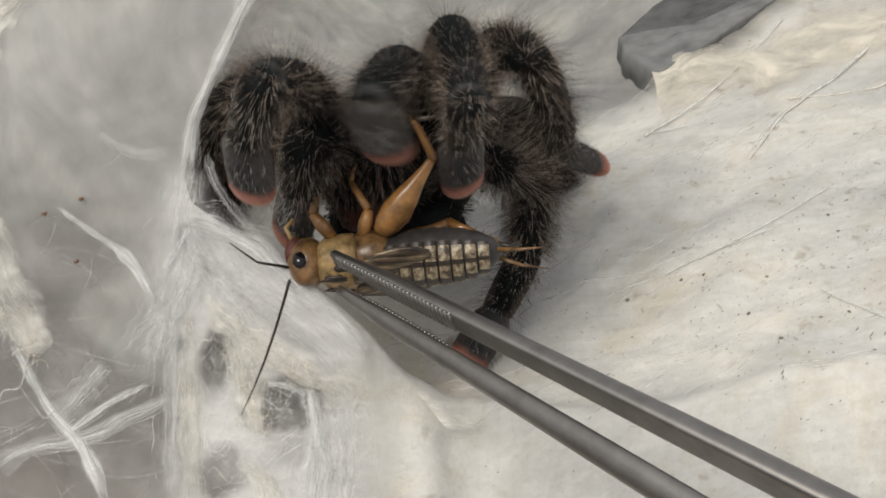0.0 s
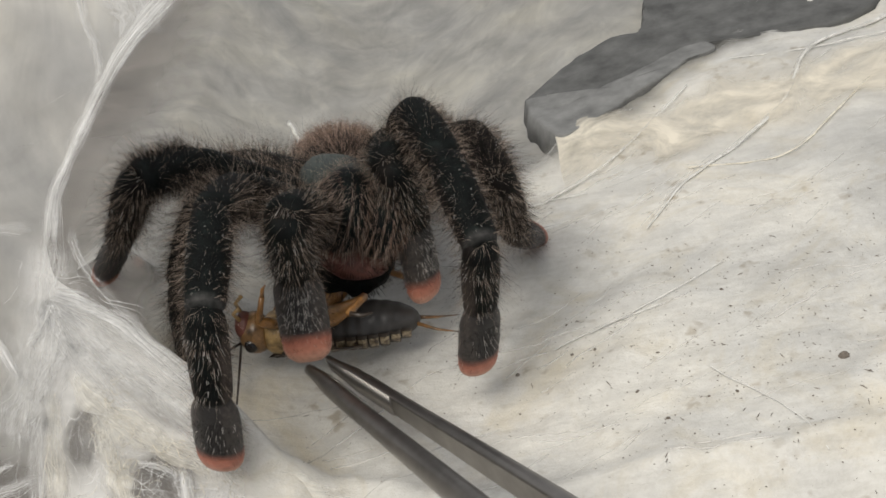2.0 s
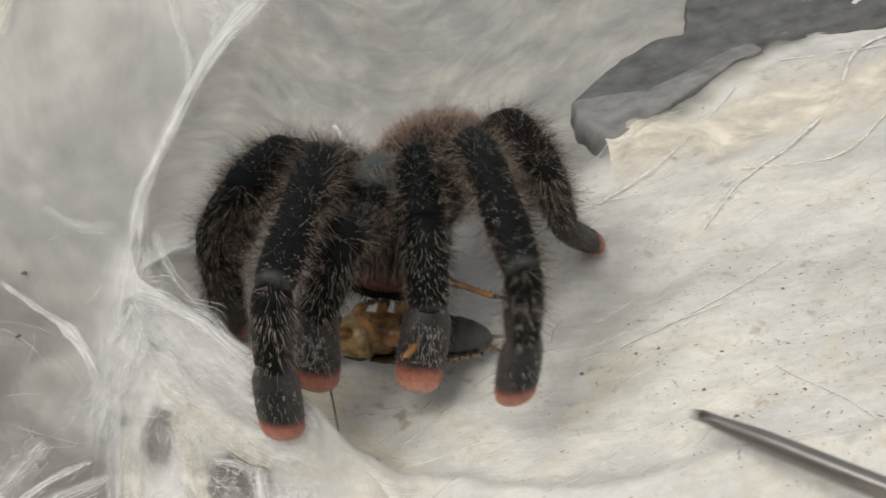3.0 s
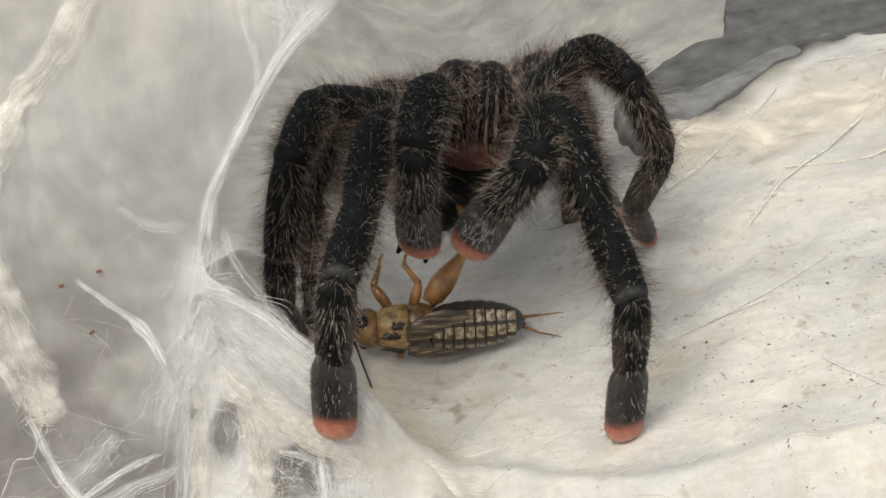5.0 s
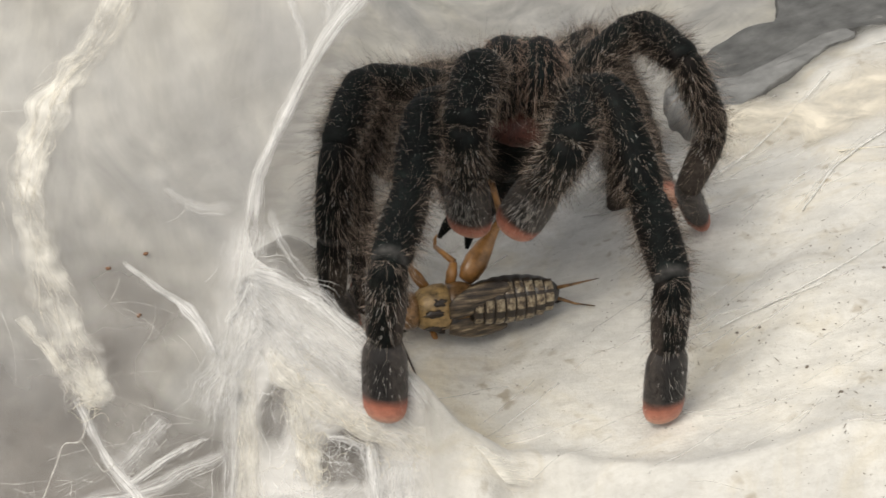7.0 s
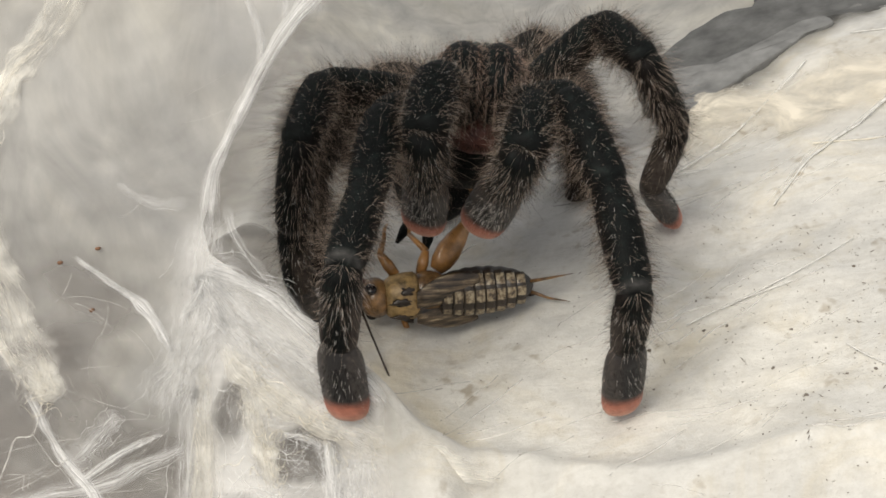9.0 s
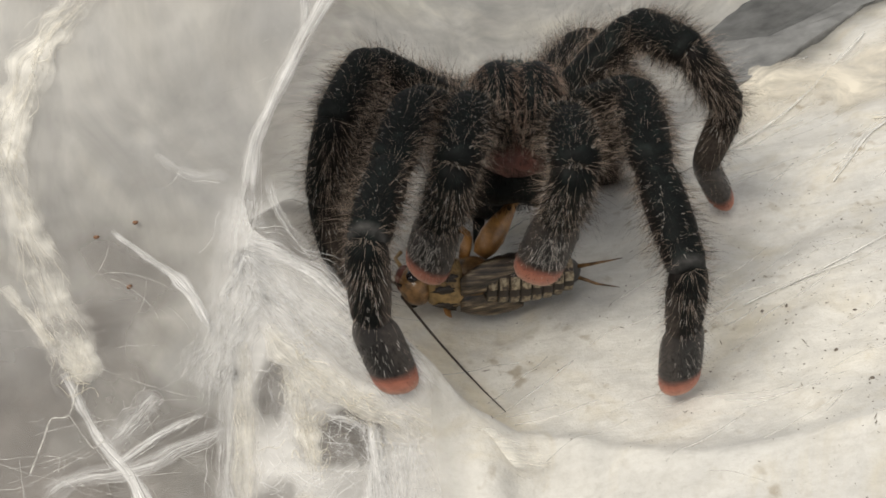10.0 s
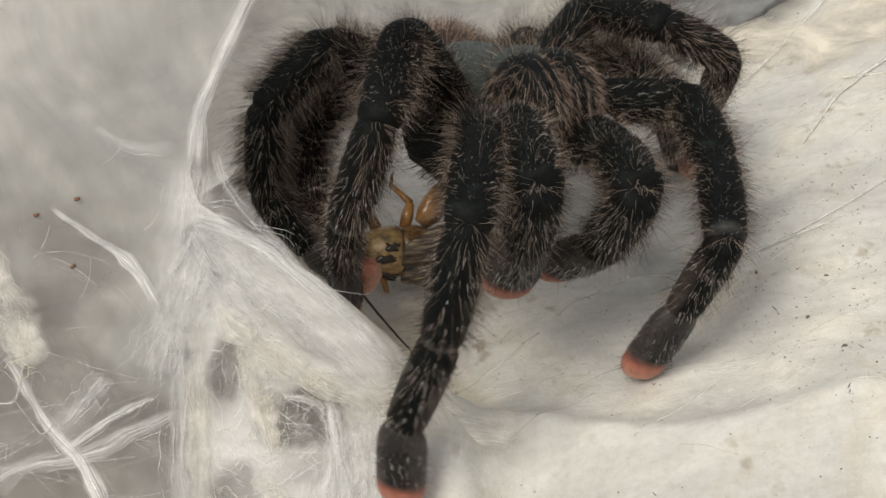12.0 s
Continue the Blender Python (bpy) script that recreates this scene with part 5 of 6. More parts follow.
def motions():
    stance(0.0, (-0.0069, 0.0099, 0.0109, -10, -10, -11),
           A=(-101, 56, -95, 39, -98, 26, 118, -54, 95, -63),
           B=(55, 69, -82, 2, -90, 14, 96, -46, 85, -62),
           C=(44, 50, -71, 18, 57, -56, 79, -54, 41, -33),
           D=(-131, 55, -108, 31, 126, -44, 110, -59, 89, -52),
           E=(-172, 15, -135, -57, -85, -80, -70, -80, -250, -15),
           F=(-59, 21, 54, -37, 151, -88, -127, -40, -137, -43),
           G=(108, -6, 108, -40, 100, -60, 100, -60, 130, -10),
           H=(53, -6, 52, -40, 60, -60, 60, -60, 30, -10),
           P=(-101, 56, -102, 31, 106, -56, 121, -65),
           Q=(41, 71, -114, 40, 258, 3, 71, -56))
    stance(0.5, (-0.0065, 0.0182, 0.0118, -6, -10, -18),
           A=(-105, 44, -108, 30, -92, 6, 85, -87, 49, -62),
           B=(-80, 94, -44, -11, -87, 17, 91, -49, 72, -62),
           C=(32, 31, -75, 8, 70, -57, 71, -53, 59, -35),
           D=(-133, 43, -114, 21, 119, -47, 102, -53, 94, -52),
           E=(-167, 9, -131, -59, -81, -80, -66, -80, -246, -15),
           F=(-30, 10, 63, -41, 154, -89, -102, -12, -224, -77),
           G=(112, -12, 112, -40, 104, -60, 104, -60, 134, -10),
           H=(56, -12, 56, -40, 64, -60, 64, -60, 34, -10),
           P=(-104, 51, -90, 15, 117, -65, 134, -63),
           Q=(-60, 65, -108, 53, -95, 5, 55, -49))
    stance(0.7, (-0.0038, 0.0206, 0.0116, -5, -4, -17),
           A=(-133, 38, -90, 26, -74, 5, 79, -52, 53, -52),
           B=(93, 22, -71, 12, -68, -3, 72, -45, 45, -57),
           C=(51, 17, -70, 13, 64, -53, 52, -56, 53, -47),
           D=(-160, 26, -105, 24, 113, -43, 92, -59, 108, -54),
           E=(-167, 12, -129, -58, -80, -80, -65, -80, -245, -15),
           F=(-48, 34, 58, -35, 63, -51, -86, 15, -294, -48),
           G=(113, -9, 113, -40, 105, -60, 105, -60, 135, -10),
           H=(58, -9, 57, -40, 65, -60, 65, -60, 35, -10),
           P=(-107, 49, -103, 32, 77, -68, 33, -53),
           Q=(-52, 125, -78, 37, -82, -18, 44, -52))
    stance(1.0, (-0.0054, 0.0217, 0.009, 1, -11, -7),
           A=(-132, 37, -83, 19, -78, 8, 51, -68, 12, -69),
           B=(92, 31, -62, 10, 25, -56, 70, -45, 27, -67),
           C=(35, 31, -70, 10, 54, -59, 67, -48, 38, -40),
           D=(-168, 28, -105, 19, 102, -48, 92, -46, 110, -54),
           E=(-161, 13, -123, -57, -74, -80, -59, -80, -239, -15),
           F=(56, 12, 66, -20, 91, -50, 101, -60, 101, -40),
           G=(118, -7, 119, -40, 111, -60, 111, -60, 141, -10),
           H=(64, -7, 63, -40, 71, -60, 71, -60, 41, -10),
           P=(-104, 60, -102, 32, 61, -69, 57, -64),
           Q=(-56, 86, -90, 34, 47, -66, 30, -53))
    stance(1.5, (-0.0038, 0.0238, 0.0095, 4, -8, -2),
           A=(-127, 31, -88, 16, -83, 1, 104, -79, 49, -75),
           B=(78, 20, -74, 10, -68, -15, 48, -66, 39, -76),
           C=(18, 35, -75, -4, 63, -54, 73, -42, 48, -40),
           D=(-157, 29, -107, 21, 111, -53, 98, -46, 112, -58),
           E=(-156, 5, -121, -60, -71, -80, -56, -80, -236, -15),
           F=(59, 12, 69, -20, 94, -50, 104, -60, 104, -40),
           G=(122, -15, 122, -40, 114, -60, 114, -60, 144, -10),
           H=(66, -15, 66, -40, 74, -60, 74, -60, 44, -10),
           P=(-122, 54, -93, 22, 94, -66, 65, -71),
           Q=(49, 83, -89, 11, 58, -63, -14, -76))
    stance(2.0, (0.0018, 0.0259, 0.006, 11, -2, 15),
           A=(-126, 34, -95, 18, -88, -18, -44, -86, 85, -80),
           B=(-15, 79, -73, -1, -72, -19, 79, -72, 81, -79),
           C=(3, 48, -74, -2, 70, -53, 78, -42, 65, -25),
           D=(-163, 28, -113, 17, 116, -51, 110, -45, 133, -56),
           E=(-149, 5, -114, -60, -64, -80, -49, -80, -229, -15),
           F=(66, 12, 76, -20, 101, -50, 111, -60, 111, -40),
           G=(129, -15, 129, -40, 121, -60, 121, -60, 151, -10),
           H=(73, -15, 73, -40, 81, -60, 81, -60, 51, -10),
           P=(-103, 40, -101, 26, 80, -68, -69, -67),
           Q=(72, 61, -89, 16, 44, -69, -34, -77))
    stance(2.5, (0.0033, 0.0283, 0.0066, 2, 1, 18),
           A=(-124, 42, -97, 8, -93, -11, -175, -78, -58, -86),
           B=(-22, 68, -78, 4, -83, -19, 84, -74, 107, -81),
           C=(3, 59, -68, -1, 56, -62, 82, -42, 64, -35),
           D=(-159, 36, -118, 11, 135, -54, 109, -45, 135, -58),
           E=(-194, -20, -219, -25, -99, -4, -81, -48, -340, -26),
           F=(57, 12, 67, -20, 92, -50, 102, -60, 102, -40),
           G=(120, -15, 120, -40, 112, -60, 112, -60, 142, -10),
           H=(64, -15, 64, -40, 72, -60, 72, -60, 42, -10),
           P=(-104, 74, -100, 23, 118, -61, 96, -63),
           Q=(68, 61, -81, 12, 58, -66, 13, -81))
    stance(3.0, (-0.0006, 0.0237, 0.0067, -4, 7, 6),
           A=(-107, 54, -96, 8, -102, -15, -256, -83, 66, -81),
           B=(-43, 64, -84, 9, -76, -21, 76, -74, 98, -78),
           C=(24, 49, -73, 0, 66, -51, 70, -50, 47, -34),
           D=(-134, 48, -111, 3, 129, -55, 83, -69, 73, -62),
           E=(-164, 5, -129, -60, -79, -80, -64, -80, -244, -15),
           F=(51, 12, 61, -20, 86, -50, 96, -60, 96, -40),
           G=(114, -15, 114, -40, 106, -60, 106, -60, 136, -10),
           H=(58, -15, 58, -40, 66, -60, 66, -60, 36, -10),
           P=(-88, 41, -104, 18, 165, -74, -67, -90),
           Q=(78, 70, -85, -20, -84, -58, -112, -69))
    stance(3.5, (0.0031, 0.0168, 0.0114, -9, 2, 10),
           A=(-134, 49, -92, 6, -106, -22, -272, -77, 69, -77),
           B=(-67, 64, -78, 1, 14, -71, 5, -80, 301, -89),
           C=(47, 35, -73, -10, 64, -50, 76, -41, 65, -38),
           D=(-158, 28, -111, 7, 119, -55, 59, -70, 69, -74),
           E=(-169, 5, -134, -60, -84, -80, -69, -80, -249, -15),
           F=(46, 12, 56, -20, 81, -50, 91, -60, 91, -40),
           G=(109, -15, 109, -40, 101, -60, 101, -60, 131, -10),
           H=(53, -15, 53, -40, 61, -60, 61, -60, 31, -10),
           P=(-109, 46, -97, 12, 121, -72, 106, -69),
           Q=(81, 72, -86, -10, -74, -62, -162, -76))
    stance(5.3, (0.0027, 0.0308, 0.0182, 0, -16, 2),
           A=(-115, 19, -96, -20, -99, -8, -237, -81, -106, -87),
           B=(-68, 27, -61, -50, -82, -18, 76, -78, 428, -89),
           C=(40, 24, -66, -2, 19, -64, 153, -72, 56, -54),
           D=(-159, 17, -103, -18, 238, -79, 100, -70, 69, -62),
           E=(-160, 5, -125, -60, -75, -80, -60, -80, -240, -15),
           F=(55, -5, 55, -60, 55, -85, 55, -85, -305, -50),
           G=(118, -15, 118, -40, 110, -60, 110, -60, 140, -10),
           H=(67, 3, 60, -34, 107, -158, 54, -61, -80, -13),
           P=(-106, 50, -100, -21, 88, -62, 84, -67),
           Q=(-67, 26, -102, -2, -247, -52, -229, -58))
    stance(6.0, (0.0027, 0.0308, 0.0182, 0, -16, 2),
           A=(-115, 19, -96, -20, -99, -8, -237, -81, -106, -87),
           B=(-68, 27, -61, -50, -82, -18, 76, -78, 428, -89),
           C=(40, 24, -66, -2, 19, -64, 153, -72, 56, -54),
           D=(-159, 17, -103, -18, 238, -79, 100, -70, 69, -62),
           E=(-160, 5, -125, -60, -75, -80, -60, -80, -240, -15),
           F=(55, -5, 55, -60, 55, -85, 55, -85, -305, -50),
           G=(118, -15, 118, -40, 110, -60, 110, -60, 140, -10),
           H=(67, 3, 60, -34, 107, -158, 54, -61, -80, -13),
           P=(-106, 50, -100, -21, 88, -62, 84, -67),
           Q=(-67, 26, -102, -2, -247, -52, -229, -58))
    stance(7.2, (0.0027, 0.0308, 0.0182, 0, -16, 2),
           A=(-115, 19, -96, -20, -99, -8, -237, -81, -106, -87),
           B=(-68, 27, -61, -50, -82, -18, 76, -78, 428, -89),
           C=(40, 24, -66, -2, 19, -64, 153, -72, 56, -54),
           D=(-159, 17, -103, -18, 238, -79, 100, -70, 69, -62),
           E=(-160, 5, -125, -60, -75, -80, -60, -80, -240, -15),
           F=(55, -5, 55, -60, 55, -85, 55, -85, -305, -50),
           G=(118, -15, 118, -40, 110, -60, 110, -60, 140, -10),
           H=(67, 3, 60, -34, 107, -158, 54, -61, -80, -13),
           P=(-106, 50, -100, -21, 88, -62, 84, -67),
           Q=(-67, 26, -102, -2, -247, -52, -229, -58))
    stance(8.8, (0.0015, 0.0311, 0.0157, 1, -17, 3),
           A=(-113, 20, -96, -12, -98, -8, -233, -82, 41, -84),
           B=(-67, 29, -70, -23, -78, -33, 85, -69, 439, -83),
           C=(35, 30, -69, 0, 24, -61, 153, -74, 44, -50),
           D=(-155, 19, -100, -11, 150, -82, 79, -81, 71, -57),
           E=(-159, 5, -124, -60, -74, -80, -59, -80, -239, -15),
           F=(56, -5, 56, -60, 56, -85, 56, -85, -304, -50),
           G=(119, -15, 119, -40, 111, -60, 111, -60, 141, -10),
           H=(76, 3, 57, -38, 111, -153, 53, -67, -79, -10),
           P=(-103, 47, -98, -13, 88, -58, 98, -65),
           Q=(-68, 31, -101, -4, -255, -50, -237, -58))
    stance(9.0, (0.0015, 0.0311, 0.0157, 1, -17, 3),
           A=(-113, 20, -96, -12, -98, -8, -233, -82, 41, -84),
           B=(-67, 29, -70, -23, -78, -33, 85, -69, 440, -83),
           C=(35, 30, -69, 0, 24, -61, 153, -74, 44, -50),
           D=(-155, 19, -100, -11, 150, -82, 79, -81, 71, -57),
           E=(-159, 5, -124, -60, -74, -80, -59, -80, -239, -15),
           F=(56, -5, 56, -60, 56, -85, 56, -85, -304, -50),
           G=(119, -15, 119, -40, 111, -60, 111, -60, 141, -10),
           H=(76, 3, 57, -38, 111, -153, 53, -67, -79, -10),
           P=(-103, 47, -98, -13, 88, -58, 98, -65),
           Q=(-68, 31, -101, -4, -255, -50, -237, -58))
    stance(9.5, (-0.0003, 0.0306, 0.0131, 0, -15, 4),
           A=(-114, 25, -97, -8, -96, -7, -270, -81, 20, -78),
           B=(-57, 26, -81, 2, -72, -47, 70, -71, 438, -84),
           C=(25, 41, -64, -2, 33, -56, 126, -73, 42, -49),
           D=(-156, 27, -103, -11, 145, -84, 81, -70, 73, -56),
           E=(-160, 5, -125, -60, -75, -80, -60, -80, -240, -15),
           F=(55, -5, 55, -60, 55, -85, 55, -85, -305, -50),
           G=(118, -15, 118, -40, 110, -60, 110, -60, 140, -10),
           H=(66, 0, 51, -44, 285, -12, 0, -73, 56, -57),
           P=(-109, 52, -99, -8, 93, -70, 106, -69),
           Q=(-68, 36, -97, 0, -275, -54, -216, -69))
    stance(10.0, (-0.0008, 0.0287, 0.0106, 6, -13, 3),
           A=(-116, 33, -99, -5, -96, -4, -269, -80, 25, -73),
           B=(-47, 35, -86, -11, -75, -26, 78, -69, 435, -77),
           C=(25, 42, -63, 7, 35, -51, 126, -71, 44, -56),
           D=(-155, 39, -105, -10, 129, -73, 43, -80, 71, -57),
           E=(-154, 5, -119, -60, -69, -80, -54, -80, -234, -15),
           F=(61, -5, 61, -60, 61, -85, 61, -85, -299, -50),
           G=(124, -15, 124, -40, 116, -60, 116, -60, 146, -10),
           H=(64, 10, 48, -43, 281, -5, 35, -65, 59, -55),
           P=(-104, 40, -96, -9, 117, -65, 119, -67),
           Q=(-70, 33, -89, 0, -255, -62, -218, -71))
    stance(10.5, (-0.0017, 0.0271, 0.0111, 25, -9, 5),
           A=(-107, 35, -96, -1, -99, -9, -255, -73, 83, -79),
           B=(-38, 27, -86, -7, -80, -20, 86, -74, 459, -82),
           C=(31, 39, -57, 6, 34, -43, 105, -61, 50, -69),
           D=(-146, 45, -98, -9, 137, -77, 68, -62, 74, -72),
           E=(-185, 27, -132, -38, -105, -68, 23, -63, -351, -29),
           F=(80, -5, 80, -60, 80, -85, 80, -85, -280, -50),
           G=(135, -6, 250, -27, 89, -156, 71, -58, 60, -52),
           H=(52, 1, 48, -40, 282, -1, 46, -56, 56, -51),
           P=(-104, 31, -93, -11, 99, -67, 112, -73),
           Q=(-67, 20, -88, 1, -256, -63, -228, -65))
    stance(11.0, (0.0014, 0.0263, 0.0113, 27, -1, 15),
           A=(-101, 29, -94, 0, -107, -6, -233, -65, 117, -78),
           B=(-34, 26, -82, -3, -85, -20, 110, -70, 506, -77),
           C=(43, 33, -58, 14, 13, -43, 110, -58, 209, -76),
           D=(-126, 41, -102, -4, 186, -67, 109, -62, 72, -51),
           E=(-189, 34, -136, -31, -110, -57, 7, -82, -356, -37),
           F=(82, -5, 82, -60, 82, -85, 82, -85, -278, -50),
           G=(147, -5, 260, -12, 12, -100, 73, -59, 49, -54),
           H=(57, 1, 48, -39, 279, 2, 54, -58, 61, -52),
           P=(-94, 27, -87, -10, 104, -67, 142, -76),
           Q=(-61, 18, -79, 1, -222, -66, -209, -46))
    stance(11.5, (0.0002, 0.0227, 0.0111, 36, 4, 12),
           A=(-85, 29, -98, -1, -108, -5, -233, -67, 103, -72),
           B=(-17, 18, -80, -2, -90, -13, 125, -70, 519, -73),
           C=(43, 33, -51, 10, 25, -40, 101, -63, 223, -63),
           D=(-119, 48, -102, -9, 203, -73, 101, -63, 80, -57),
           E=(-187, 26, -146, -37, -105, -70, -1, -56, -362, -33),
           F=(85, -5, 87, -60, 87, -85, 87, -85, -273, -50),
           G=(133, -12, 253, -13, 23, -99, 69, -59, 49, -54),
           H=(30, 2, -67, 8, 423, -45, -117, -122, 57, -56),
           P=(-78, 37, -86, -13, 106, -66, 159, -69),
           Q=(-47, 8, -78, 6, -219, -66, -210, -32))
    stance(12.0, (0.0022, 0.0165, 0.0147, 37, 1, 9),
           A=(-90, 22, -96, -8, -166, -78, -170, -69, 154, -87),
           B=(7, -1, -84, -3, -94, -7, 152, -69, 524, -66),
           C=(59, 18, -47, 8, 30, -34, 101, -62, 239, -68),
           D=(-121, 54, -103, -22, 181, -72, 99, -58, 95, -61),
           E=(-190, 24, -136, -29, -174, -84, -30, -43, -369, -29),
           F=(78, -5, 82, -60, 82, -85, 82, -85, -278, -50),
           G=(132, -13, 254, -12, -49, -99, 75, -65, 53, -57),
           H=(27, -5, -69, 11, 423, -44, -112, -124, 61, -50),
           P=(-84, 29, -83, -3, 97, -61, 118, -62),
           Q=(-56, 9, -83, 7, -232, -62, -225, -38))
    times = np.array([s[0] for s in STANCES])
    body = np.array([s[1] for s in STANCES], float)
    turns = {k: np.array([s[2][k] for s in STANCES], float) for k in HIPS}
    grid = [round(0.15 * i, 2) for i in range(81)]
    rows, seg_rows = [], {}
    for t in grid:
        x, y, z, yaw, pitch, roll = blend_rows(times, body, t)
        m = pose(x, y, z, pitch, roll, yaw)
        rows.append((t, m))
        inverse = m.inverted()
        for key, (hip, segs) in limbs.items():
            a = np.radians(blend_rows(times, turns[key], t)).reshape(-1, 2)
            ways = [Vector((math.cos(e) * math.cos(h), math.cos(e) * math.sin(h), math.sin(e))) for h, e in a]
            out = sum((Vector((w.x, w.y, 0)) for w in ways), Vector((0, 0, 0)))
            out = out.normalized() if out.length > 0.2 else Vector((0, -1, 0))
            p = m @ hip
            for i, ((ob, lg), way) in enumerate(zip(segs, ways)):
                seg_rows.setdefault((key, i), []).append((t, inverse @ segment_pose(p, way, out)))
                p = p + way * lg
    walk(spider, rows)
    for (key, i), r in seg_rows.items():
        walk(limbs[key][1][i][0], r)
    walk(abdomen, [(t, pose(0, 0.008, -0.003, r, lean, a)) for t, r, lean, a in ((0.0, -34, 0, 0), (1.2, -34, 0, 0), (2.0, -14, 0, -24), (3.0, -10, 0, -40), (3.6, -10, 2, -40), (5.3, -76, 20, 0), (9.5, -74, 18, 0), (10.5, -46, 4, -24), (12.0, -26, 0, -36))])
    walk(cricket, [
        (0.0, pose(-0.0052, -0.0115, 0.0090, 118, -5, 0)),
        (0.5, pose(-0.0018, 0.0034, 0.0041, 122, -9, 2)),
        (1.0, pose(-0.0003, 0.0081, -0.0008, 136, -7, -17)),
        (1.5, pose(-0.0005, 0.0157, -0.0064, 150, -4, -2)),
        (2.0, pose(0.0001, 0.0154, -0.0082, 172, -6, 2)),
        (2.5, pose(0.0002, 0.0158, -0.0091, 182, -6, 1)),
        (3.0, pose(0.0013, 0.0147, -0.0094, 186, -6, -11)),
        (3.5, pose(-0.0001, 0.0128, -0.0093, 184, -4, -2)),
        (4.4, pose(-0.0017, 0.0167, -0.0096, 140, -2, 6)),
        (5.3, pose(-0.0011, 0.0171, -0.0096, 98, -3, 2)),
        (6.0, pose(-0.0022, 0.0189, -0.0095, 98, -1, 9)),
        (7.2, pose(-0.0027, 0.0190, -0.0096, 98, -0, 14)),
        (9.0, pose(-0.0019, 0.0194, -0.0095, 97, -1, 9)),
        (9.5, pose(-0.0022, 0.0190, -0.0095, 97, -1, 11)),
        (10.0, pose(-0.0023, 0.0177, -0.0096, 97, -1, 10)),
        (10.5, pose(-0.0035, 0.0191, -0.0100, 97, 1, 14)),
        (11.0, pose(-0.0033, 0.0208, -0.0089, 98, 1, 8)),
        (11.5, pose(-0.0055, 0.0186, -0.0088, 98, 5, 11)),
        (12.0, pose(-0.0049, 0.0168, -0.0088, 98, 4, 13)),])
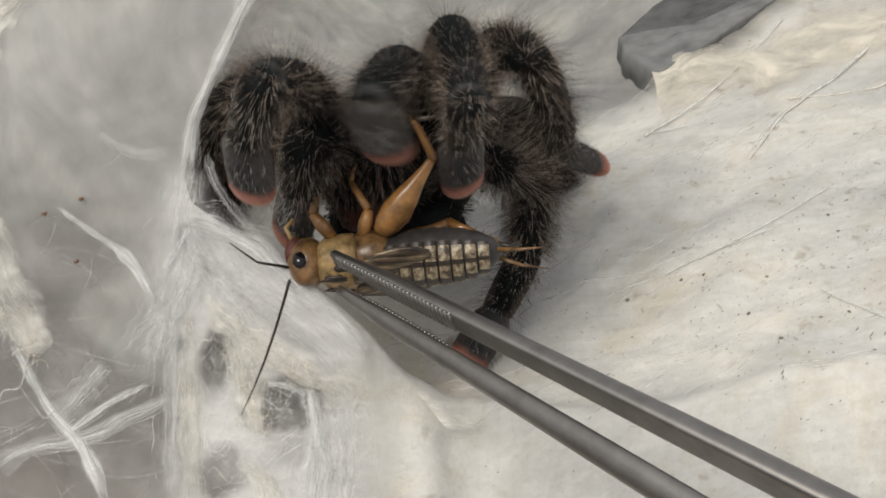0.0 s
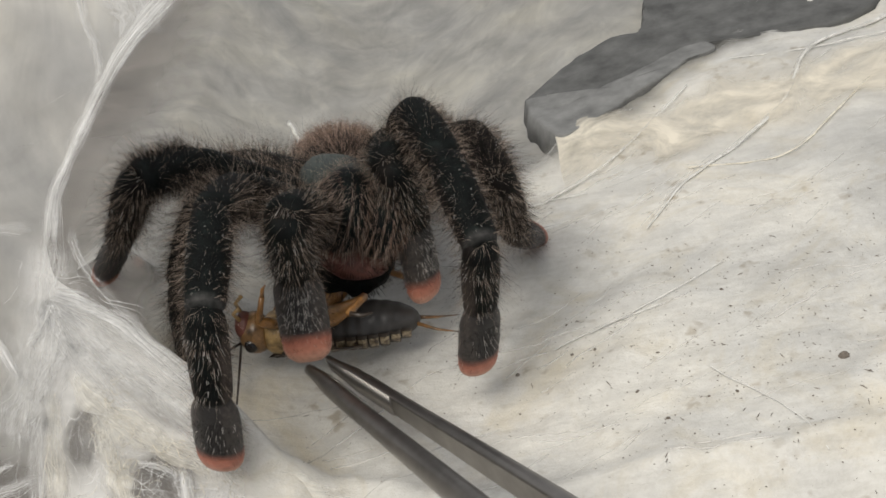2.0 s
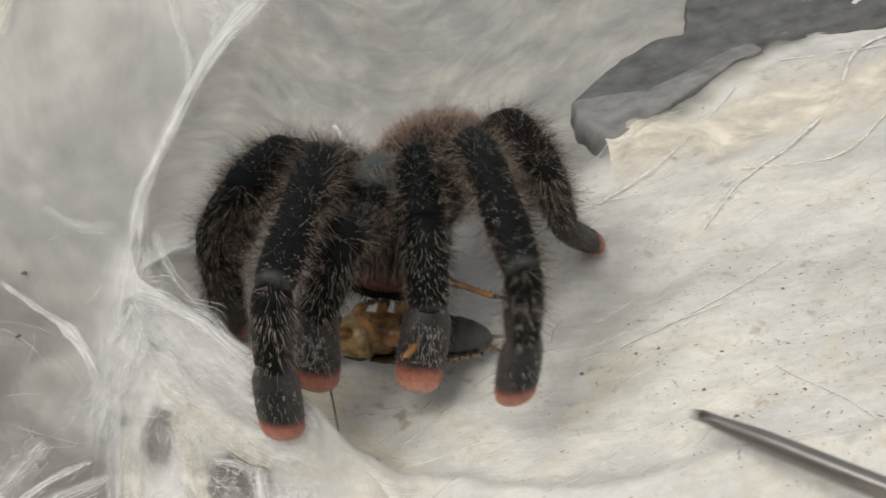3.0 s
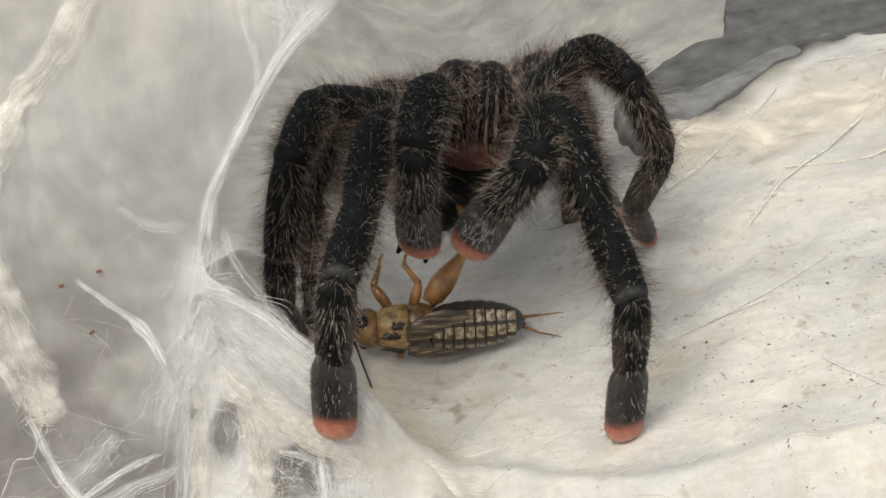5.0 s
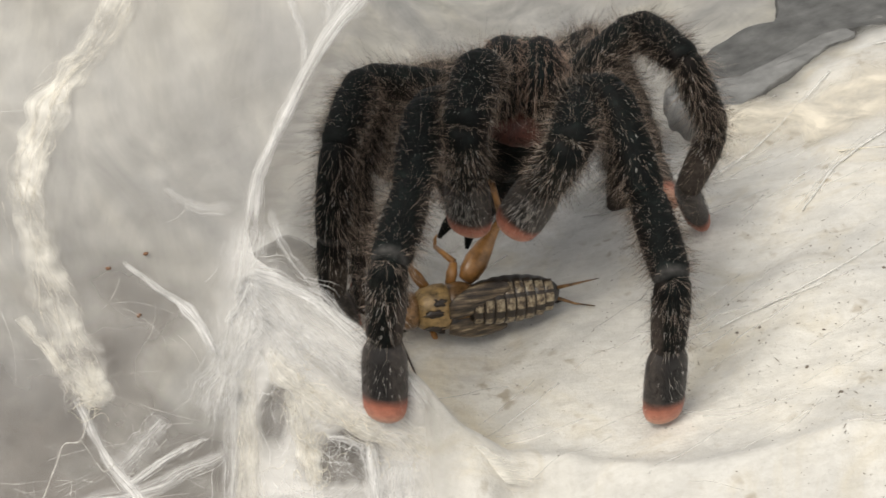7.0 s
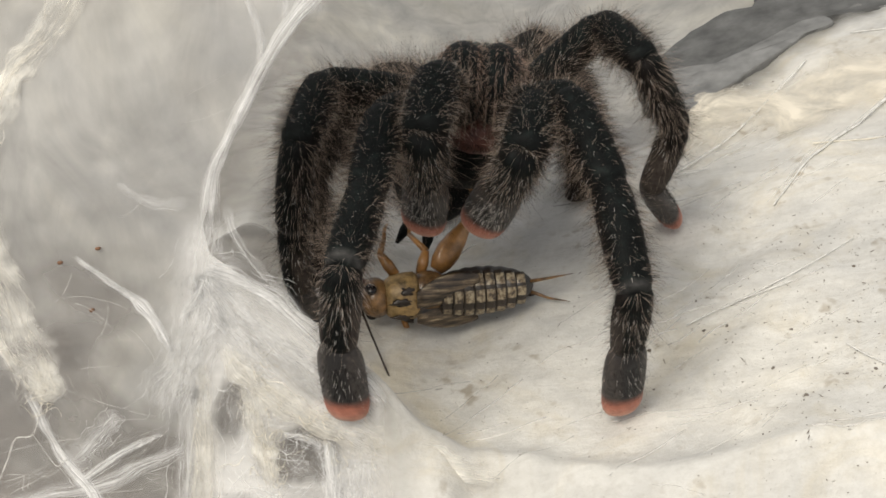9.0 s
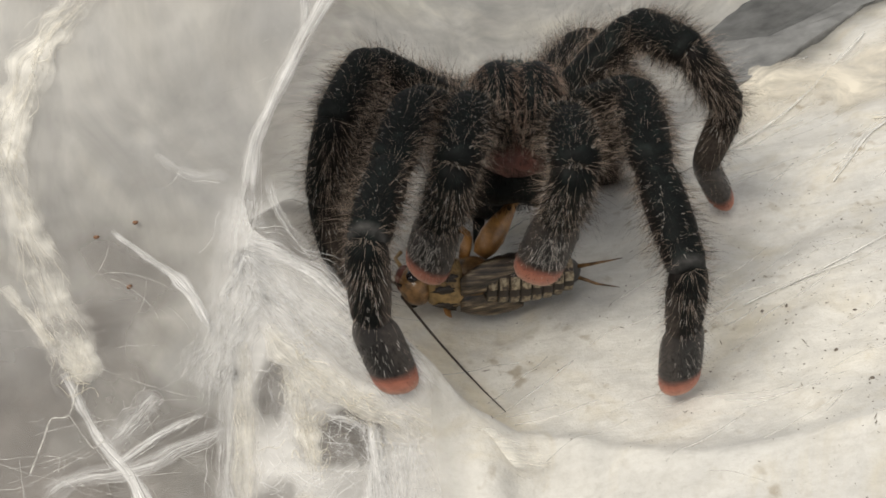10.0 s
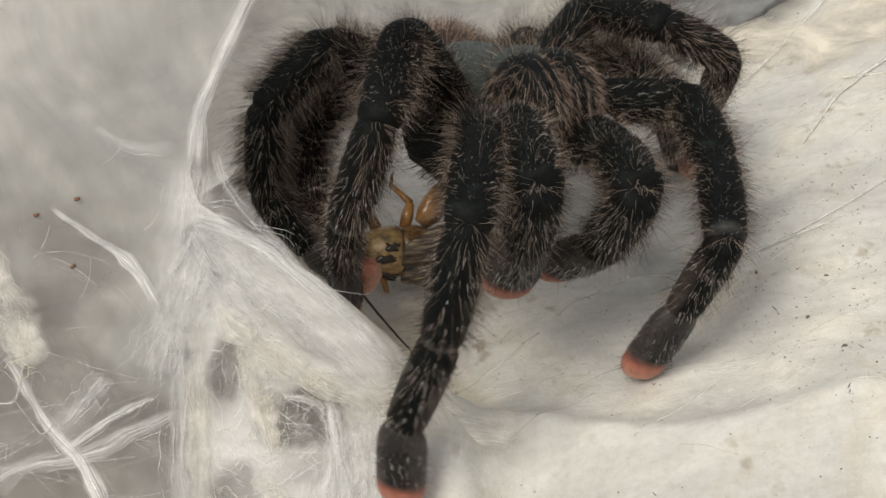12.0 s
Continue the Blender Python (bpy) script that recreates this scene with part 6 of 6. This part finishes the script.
    walk(feeler, [
        (0.0, pose(-0.0104, -0.0008, 0.0006, 62, 0, 19)),
        (0.5, pose(-0.0104, -0.0008, 0.0006, 48, 0, -9)),
        (1.0, pose(-0.0104, -0.0008, 0.0006, 42, 0, -9)),
        (1.5, pose(-0.0104, -0.0008, 0.0006, 38, 0, -5)),
        (2.0, pose(-0.0104, -0.0008, 0.0006, 12, 0, 1)),
        (2.5, pose(-0.0104, -0.0008, 0.0006, 3, 0, 0)),
        (3.0, pose(-0.0104, -0.0008, 0.0006, -7, 0, -20)),
        (3.5, pose(-0.0104, -0.0008, 0.0006, -3, 0, -22)),
        (4.4, pose(-0.0104, -0.0008, 0.0006, 62, 0, -136)),
        (5.3, pose(-0.0104, -0.0008, 0.0006, 55, 0, -141)),
        (6.0, pose(-0.0104, -0.0008, 0.0006, 60, 0, -150)),
        (7.2, pose(-0.0104, -0.0008, 0.0006, 63, 0, -151)),
        (9.0, pose(-0.0104, -0.0008, 0.0006, 59, 0, -144)),
        (9.5, pose(-0.0104, -0.0008, 0.0006, 63, 0, -124)),
        (10.0, pose(-0.0104, -0.0008, 0.0006, 56, 0, -110)),
        (10.5, pose(-0.0104, -0.0008, 0.0006, 56, 0, -112)),
        (11.0, pose(-0.0104, -0.0008, 0.0006, 54, 0, -122)),
        (11.5, pose(-0.0104, -0.0008, 0.0006, 53, 0, -111)),
        (12.0, pose(-0.0104, -0.0008, 0.0006, 61, 0, -102)),
    ])
    walk(arms[0], [
        (0.0, pose(-0.0117, -0.0169, 0.0127, 9, -69.6, -142.7)),
        (0.5, pose(-0.0094, -0.0023, 0.0067, 12.9, -53.6, -152.4)),
        (1.0, pose(-0.0061, 0.0067, 0.0034, 37.1, -74, 176.9)),
        (1.5, pose(-0.0071, 0.0100, 0.0001, 35.7, -71.9, 177.8)),
        (2.0, pose(-0.0000, 0.0077, -0.0083, 58.6, -70.7, 151.8)),
        (2.5, pose(0.0082, 0.0107, -0.0103, 31.7, -62.2, -177.6)),
        (2.7, pose(0.0105, 0.0021, -0.0087, 32.2, -67.7, -175.5)),
        (3.0, pose(0.0341, -0.0151, 0.0007, 9.0, -64.0, -138.9)),
        (3.3, pose(0.0506, -0.0469, 0.0092, -40.2, -30.2, -51.9)),
        (3.8, pose(0.0739, -0.0827, 0.0184, -36.9, -16.6, -57.9)),
        (12.0, pose(0.0739, -0.0827, 0.0184, -36.9, -16.6, -57.9)),])
    walk(arms[1], [
        (0.0, pose(-0.0111, -0.0163, 0.0079, 11, -63.4, -149.3)),
        (0.5, pose(-0.0082, -0.0023, 0.0023, 13.6, -42.9, -156)),
        (1.0, pose(-0.0079, 0.0067, -0.0047, 36.5, -68.6, 175.9)),
        (1.5, pose(-0.0089, 0.0081, -0.0073, 34.6, -64.4, 176.8)),
        (2.0, pose(-0.0023, 0.0075, -0.0095, 57.7, -68.7, 148.2)),
        (2.5, pose(0.0067, 0.0054, -0.0112, 31.8, -53.7, 177.2)),
        (2.7, pose(0.0081, -0.0027, -0.0098, 35.9, -59.4, 174.4)),
        (3.0, pose(0.0342, -0.0129, -0.0006, 9.0, -64.0, -138.9)),
        (3.3, pose(0.0507, -0.0447, 0.0079, -40.2, -30.2, -51.9)),
        (3.8, pose(0.0740, -0.0805, 0.0171, -36.9, -16.6, -57.9)),
        (12.0, pose(0.0740, -0.0805, 0.0171, -36.9, -16.6, -57.9)),])


motions()
